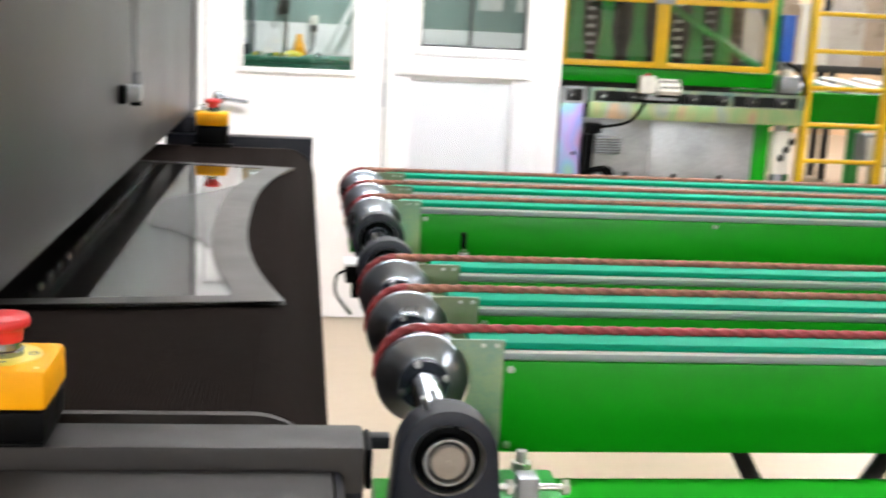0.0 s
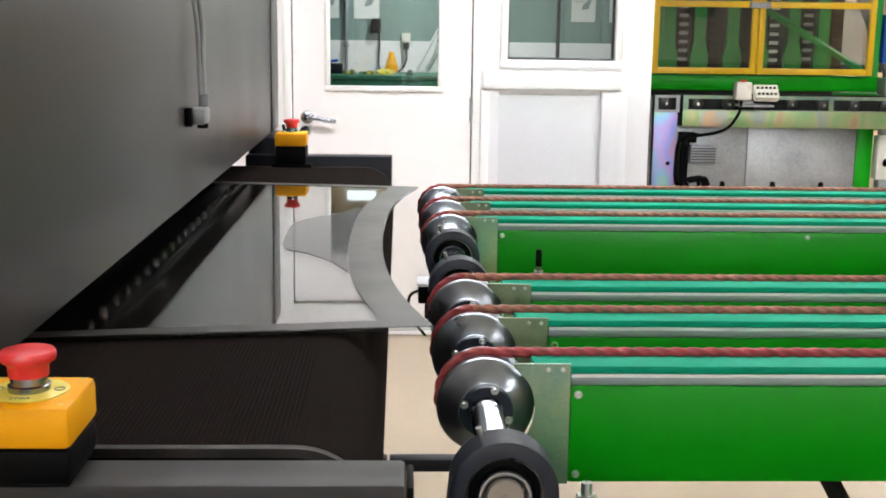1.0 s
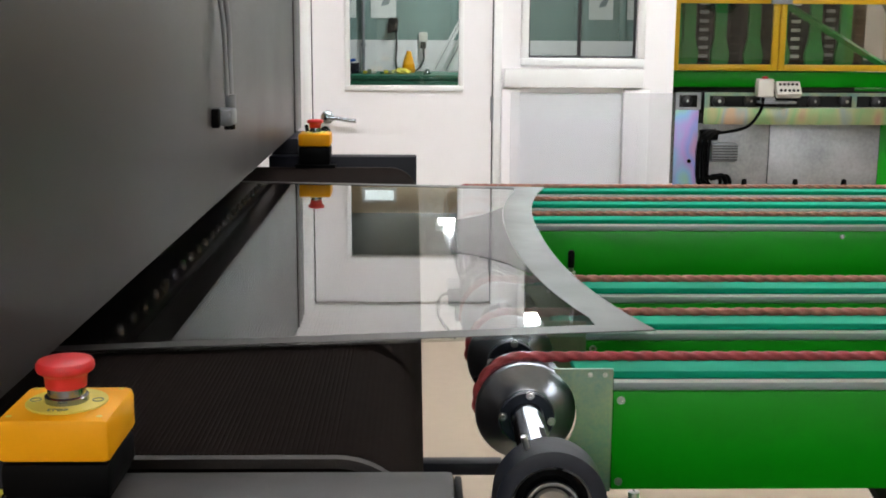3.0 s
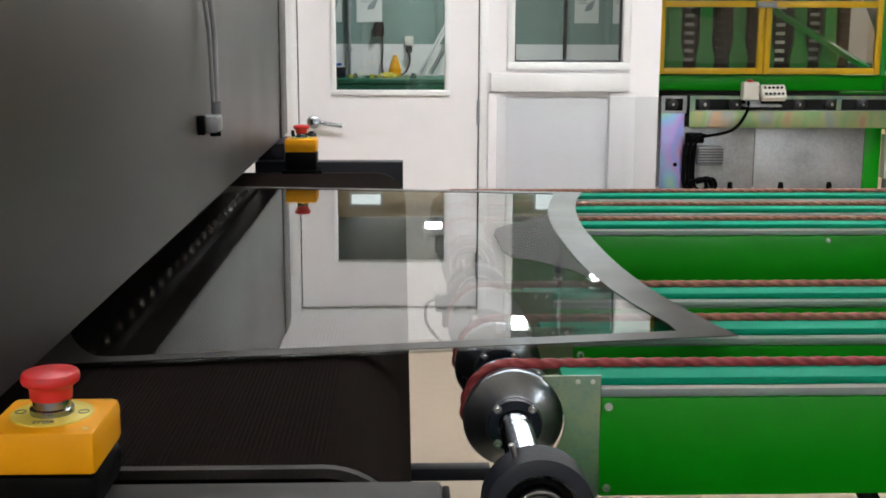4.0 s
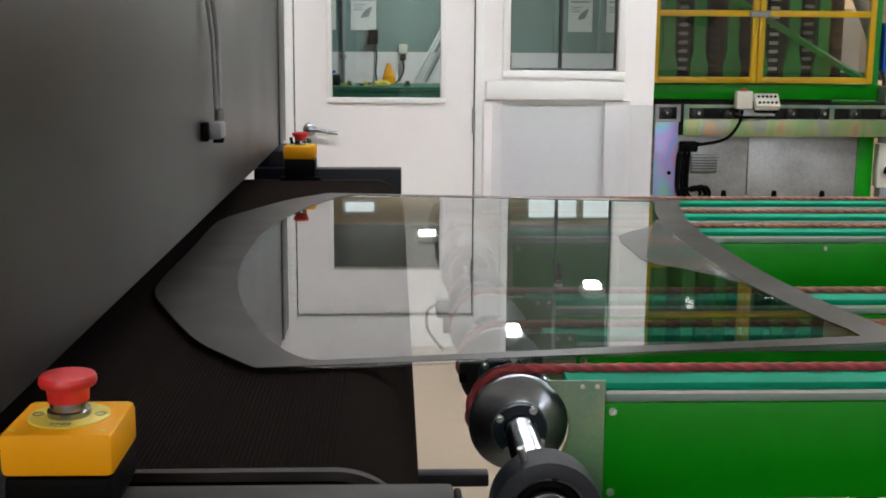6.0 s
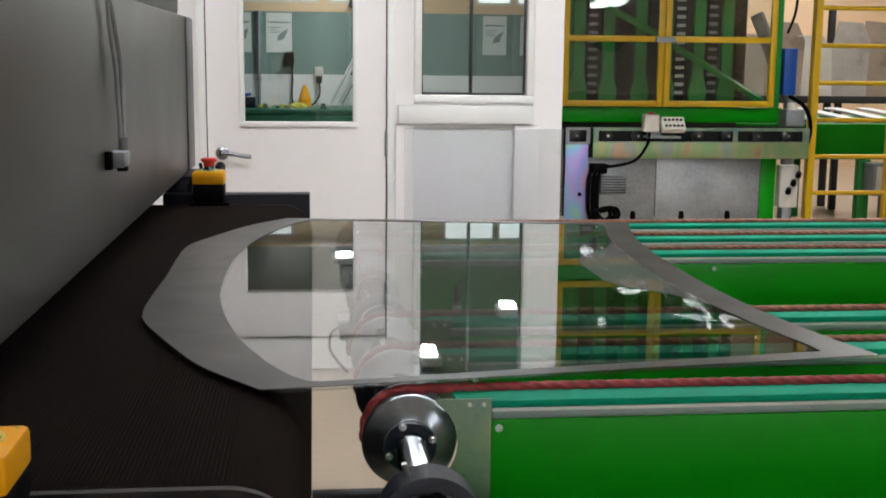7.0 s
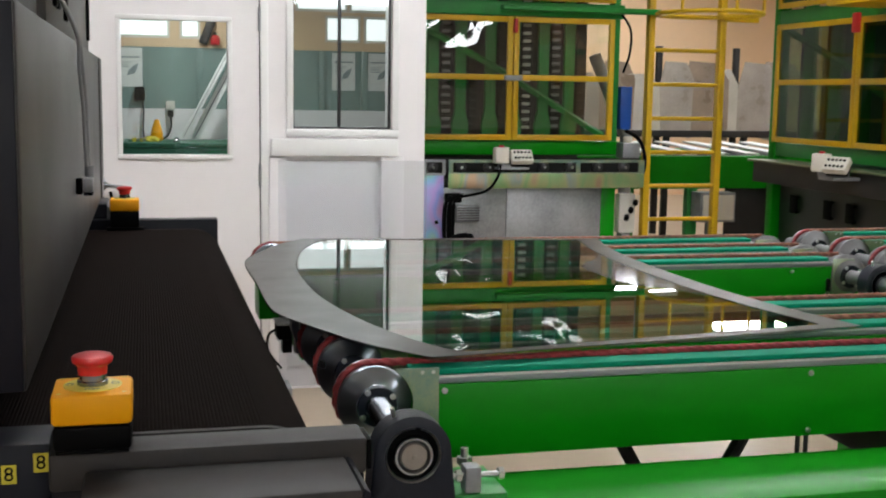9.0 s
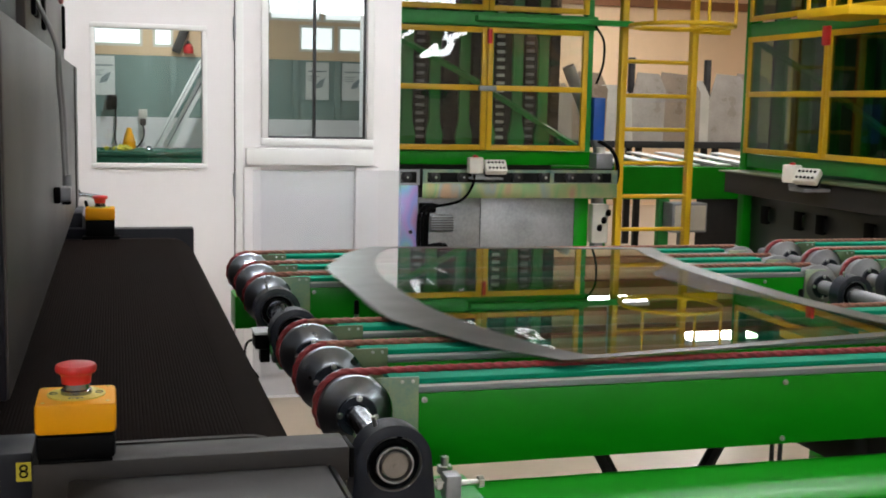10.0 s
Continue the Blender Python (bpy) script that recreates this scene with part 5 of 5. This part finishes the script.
def gate_x(x, y0, y1, z0, zm, z1):
    t = thing("safety_gate", (x, (y0 + y1) / 2, z0), "yellow framed safety gate with a tinted clear pane", "gate", "safety gates")
    w = 0.036
    for nm, b in (("stile", (y0, y0 + w, z0, z1)), ("stile", (y1 - w, y1, z0, z1)), ("rail", (y0 + w, y1 - w, z0, z0 + w)), ("rail", (y0 + w, y1 - w, z1 - w, z1)), ("rail", (y0 + w, y1 - w, zm - w / 2, zm + w / 2))):
        part(nm, box(B(), x - 0.03, x, b[0], b[1], b[2], b[3], 0.003), M_YELLOW, t)
    for a, b in ((z0 + w, zm - w / 2), (zm + w / 2, z1 - w)):
        part("pane", box(B(), x - 0.018, x - 0.014, y0 + w, y1 - w, a, b), M_TINT, t)


for k in range(3):
    gate_x(GX - 0.005, 6.98 - 0.95 * (k + 1), 6.975 - 0.95 * k, 1.172, 1.576, 1.965)
    gate_x(GX - 0.005, 6.98 - 0.95 * (k + 1), 6.975 - 0.95 * k, 2.07, 2.4, 2.74)
t = thing("gate_lock", (GX - 0.04, 6.03, 1.98), "red gate lock on the yellow frame", "lock")
part("body", box(B(), GX - 0.06, GX - 0.037, 5.99, 6.06, 1.87, 1.99, 0.006), M_RED, t)
remote(Matrix.Translation((3.62, 5.8, 1.04)) @ Matrix.Rotation(radians(-62), 4, "Z") @ Matrix.Scale(0.9, 4))
t = thing("mounting_shelf", (3.66, 5.8, 0.993), "small steel shelf under the control box", "bracket")
part("plate", box(B(), 3.57, 3.749, 5.72, 5.88, 0.993, 1.0125), M_GALV, t)
t = thing("yellow_platform", (GX - 0.1, 5.2, 2.0), "yellow railed platform hoop beside the gates", "platform")
part("floor_ring", box(B(), GX - 0.4, GX - 0.04, 5.3, 5.8, 2.0, 2.05, 0.004), M_YELLOW, t)
for y in (5.35, 5.55, 5.75):
    part("bar", cyl(B(), (GX - 0.36, y, 2.05), (GX - 0.36, y, 2.6), 0.012, 8), M_YELLOW, t)
part("bracket", box(B(), GX - 0.06, GX - 0.037, 5.4, 5.5, 1.97, 2.0), M_YELLOW, t)

# ---- beyond the ladder: roller table, glass rack ----
t = thing("roller_table", (4.6, 9.6, 0), "green roller table with white strips painted as reflections", "conveyor")
part("side_beam", box(B(), 2.9, 5.9, 9.2, 9.28, 0.66, 0.95, 0.006), M_GREEN, t)
part("back_beam", box(B(), 2.9, 5.9, 10.6, 10.68, 0.66, 0.95, 0.006), M_GREEN_D, t)
part("bed", box(B(), 3.0, 5.88, 9.285, 10.595, 0.9, 0.93), M_RUB, t)
# white strips stand in for bright reflections on the dark table plates
for k in range(8):
    x = 3.4 + 0.31 * k
    part("reflection_strip", prism(B(), [(9.285, 0.955), (10.59, 1.012), (10.59, 1.027), (9.285, 0.97)], "x", x, x + 0.14), M_PAPER_AND_GLINT, t, "white strip painted as a reflection")
for x in (3.0, 4.4, 5.8):
    for y in (9.24, 10.64):
        part("leg", box(B(), x - 0.05, x + 0.05, y - 0.039, y + 0.039, 0, 0.658, 0.004), M_GREEN_D, t)
# added dark sheet stands in for the dim, cluttered space below the table
part("under_dark_sheet", box(B(), 4.78, 5.74, 9.3, 9.33, 0.02, 0.658, 0.004), M_FRAME, t, "dark sheet standing in for the dim space under the table")
for x, z in ((4.55, 0.4), (5.3, 0.55)):
    t = thing("control_cabinet", (x, 9.0, z), "pale grey wall-mounted control cabinet", "cabinet", "control cabinets")
    part("body", box(B(), x - 0.17, x + 0.17, 9.0, 9.19, z - 0.02, z + 0.24, 0.008), M_GALV, t)
    part("door", box(B(), x - 0.15, x + 0.15, 8.985, 8.998, z, z + 0.22, 0.006), M_PALE, t)
    part("stand", box(B(), x - 0.04, x + 0.04, 9.08, 9.16, 0, z - 0.021, 0.003), M_GALV, t)
rnd = random.Random(4)
t = thing("glass_rack", (5.0, 11.5, 0), "dark steel rack of leaning glass sheets", "rack")
for x in (3.9, 5.0, 5.9, 7.0):
    part("post", box(B(), x - 0.03, x + 0.03, 11.3, 11.36, 0, 2.0, 0.004), M_FRAME, t)
part("bottom_rail", box(B(), 3.87, 7.03, 11.0, 11.3, 1.05, 1.12, 0.004), M_FRAME, t)
for x in (3.9, 5.0, 5.9, 7.0):
    part("front_leg", box(B(), x - 0.03, x + 0.03, 11.05, 11.11, 0, 1.049, 0.004), M_FRAME, t)
for k in range(9):
    x = 3.8 + 0.32 * k + rnd.uniform(-0.05, 0.05)
    s = thing("glass_sheet", (x, 11.1, 1.12), "grey leaning sheet of cut glass", "glass sheet", "stacked glass sheets")
    m = Matrix.Translation((x, 11.02 + 0.02 * k, 1.121)) @ Matrix.Rotation(radians(-10 - rnd.uniform(0, 3)), 4, "X") @ Matrix.Rotation(radians(rnd.uniform(4, 12)), 4, "Y")
    h, w = rnd.uniform(0.6, 0.85), rnd.uniform(0.42, 0.68)
    bm = prism(B(), [(0, 0), (w, 0), (w * 0.93, h * 0.8), (w * 0.72, h), (w * 0.2, h * 0.96)], "y", 0, 0.012)
    bmesh.ops.transform(bm, matrix=m, verts=bm.verts)
    part("sheet", bm, (M_SHEET, M_SHEET_B, M_SHEET_C)[k % 3], s)
t = thing("cardboard_pile", (3.6, 6.2, 0), "flat tan board lying on a low pallet", "board")
part("board", box(B(), 3.0, 3.75, 5.9, 6.5, 0.5, 0.53, 0.006), M_BEIGE, t)
for x in (3.05, 3.7):
    for y in (5.95, 6.45):
        part("leg", box(B(), x - 0.03, x + 0.03, y - 0.03, y + 0.03, 0, 0.499, 0.003), M_FRAME, t)


# ---- what moves ----
def motions():
    """The windscreen glides off the belt, the shafts turn and the ropes run with it."""
    way = ((0.0, -0.49), (0.5, -0.437), (1.0, -0.384), (1.5, -0.331), (2.0, -0.276), (2.5, -0.221), (3.25, -0.138), (4.0, -0.055), (4.5, 0.0), (5.0, 0.055), (5.75, 0.138), (6.5, 0.222),
           (7.0, 0.284), (7.5, 0.347), (8.0, 0.41), (8.5, 0.474), (9.0, 0.537), (9.3, 0.578), (9.5, 0.6), (9.6, 0.606), (9.7, 0.616), (9.8, 0.642), (9.9, 0.69), (10.0, 0.775))
    walk(SCREEN, [(t, pose(s, 1.985, 1.0785)) for t, s in way])
    speed = 0.112
    turn = math.degrees(speed / 0.05)
    for ob in (shaft_in, shaft_out):
        x = ob.location.x
        walk(ob, [(0.5 * k, pose(x, 2.0, AX[1], 0, turn * 0.5 * k, 0)) for k in range(21)])
    for run in RUNS:
        walk(run, [(0.1 * k, pose(0, 0, 0, 360 * speed / PITCH * 0.1 * k, 0, 0)) for k in range(101)])


motions()
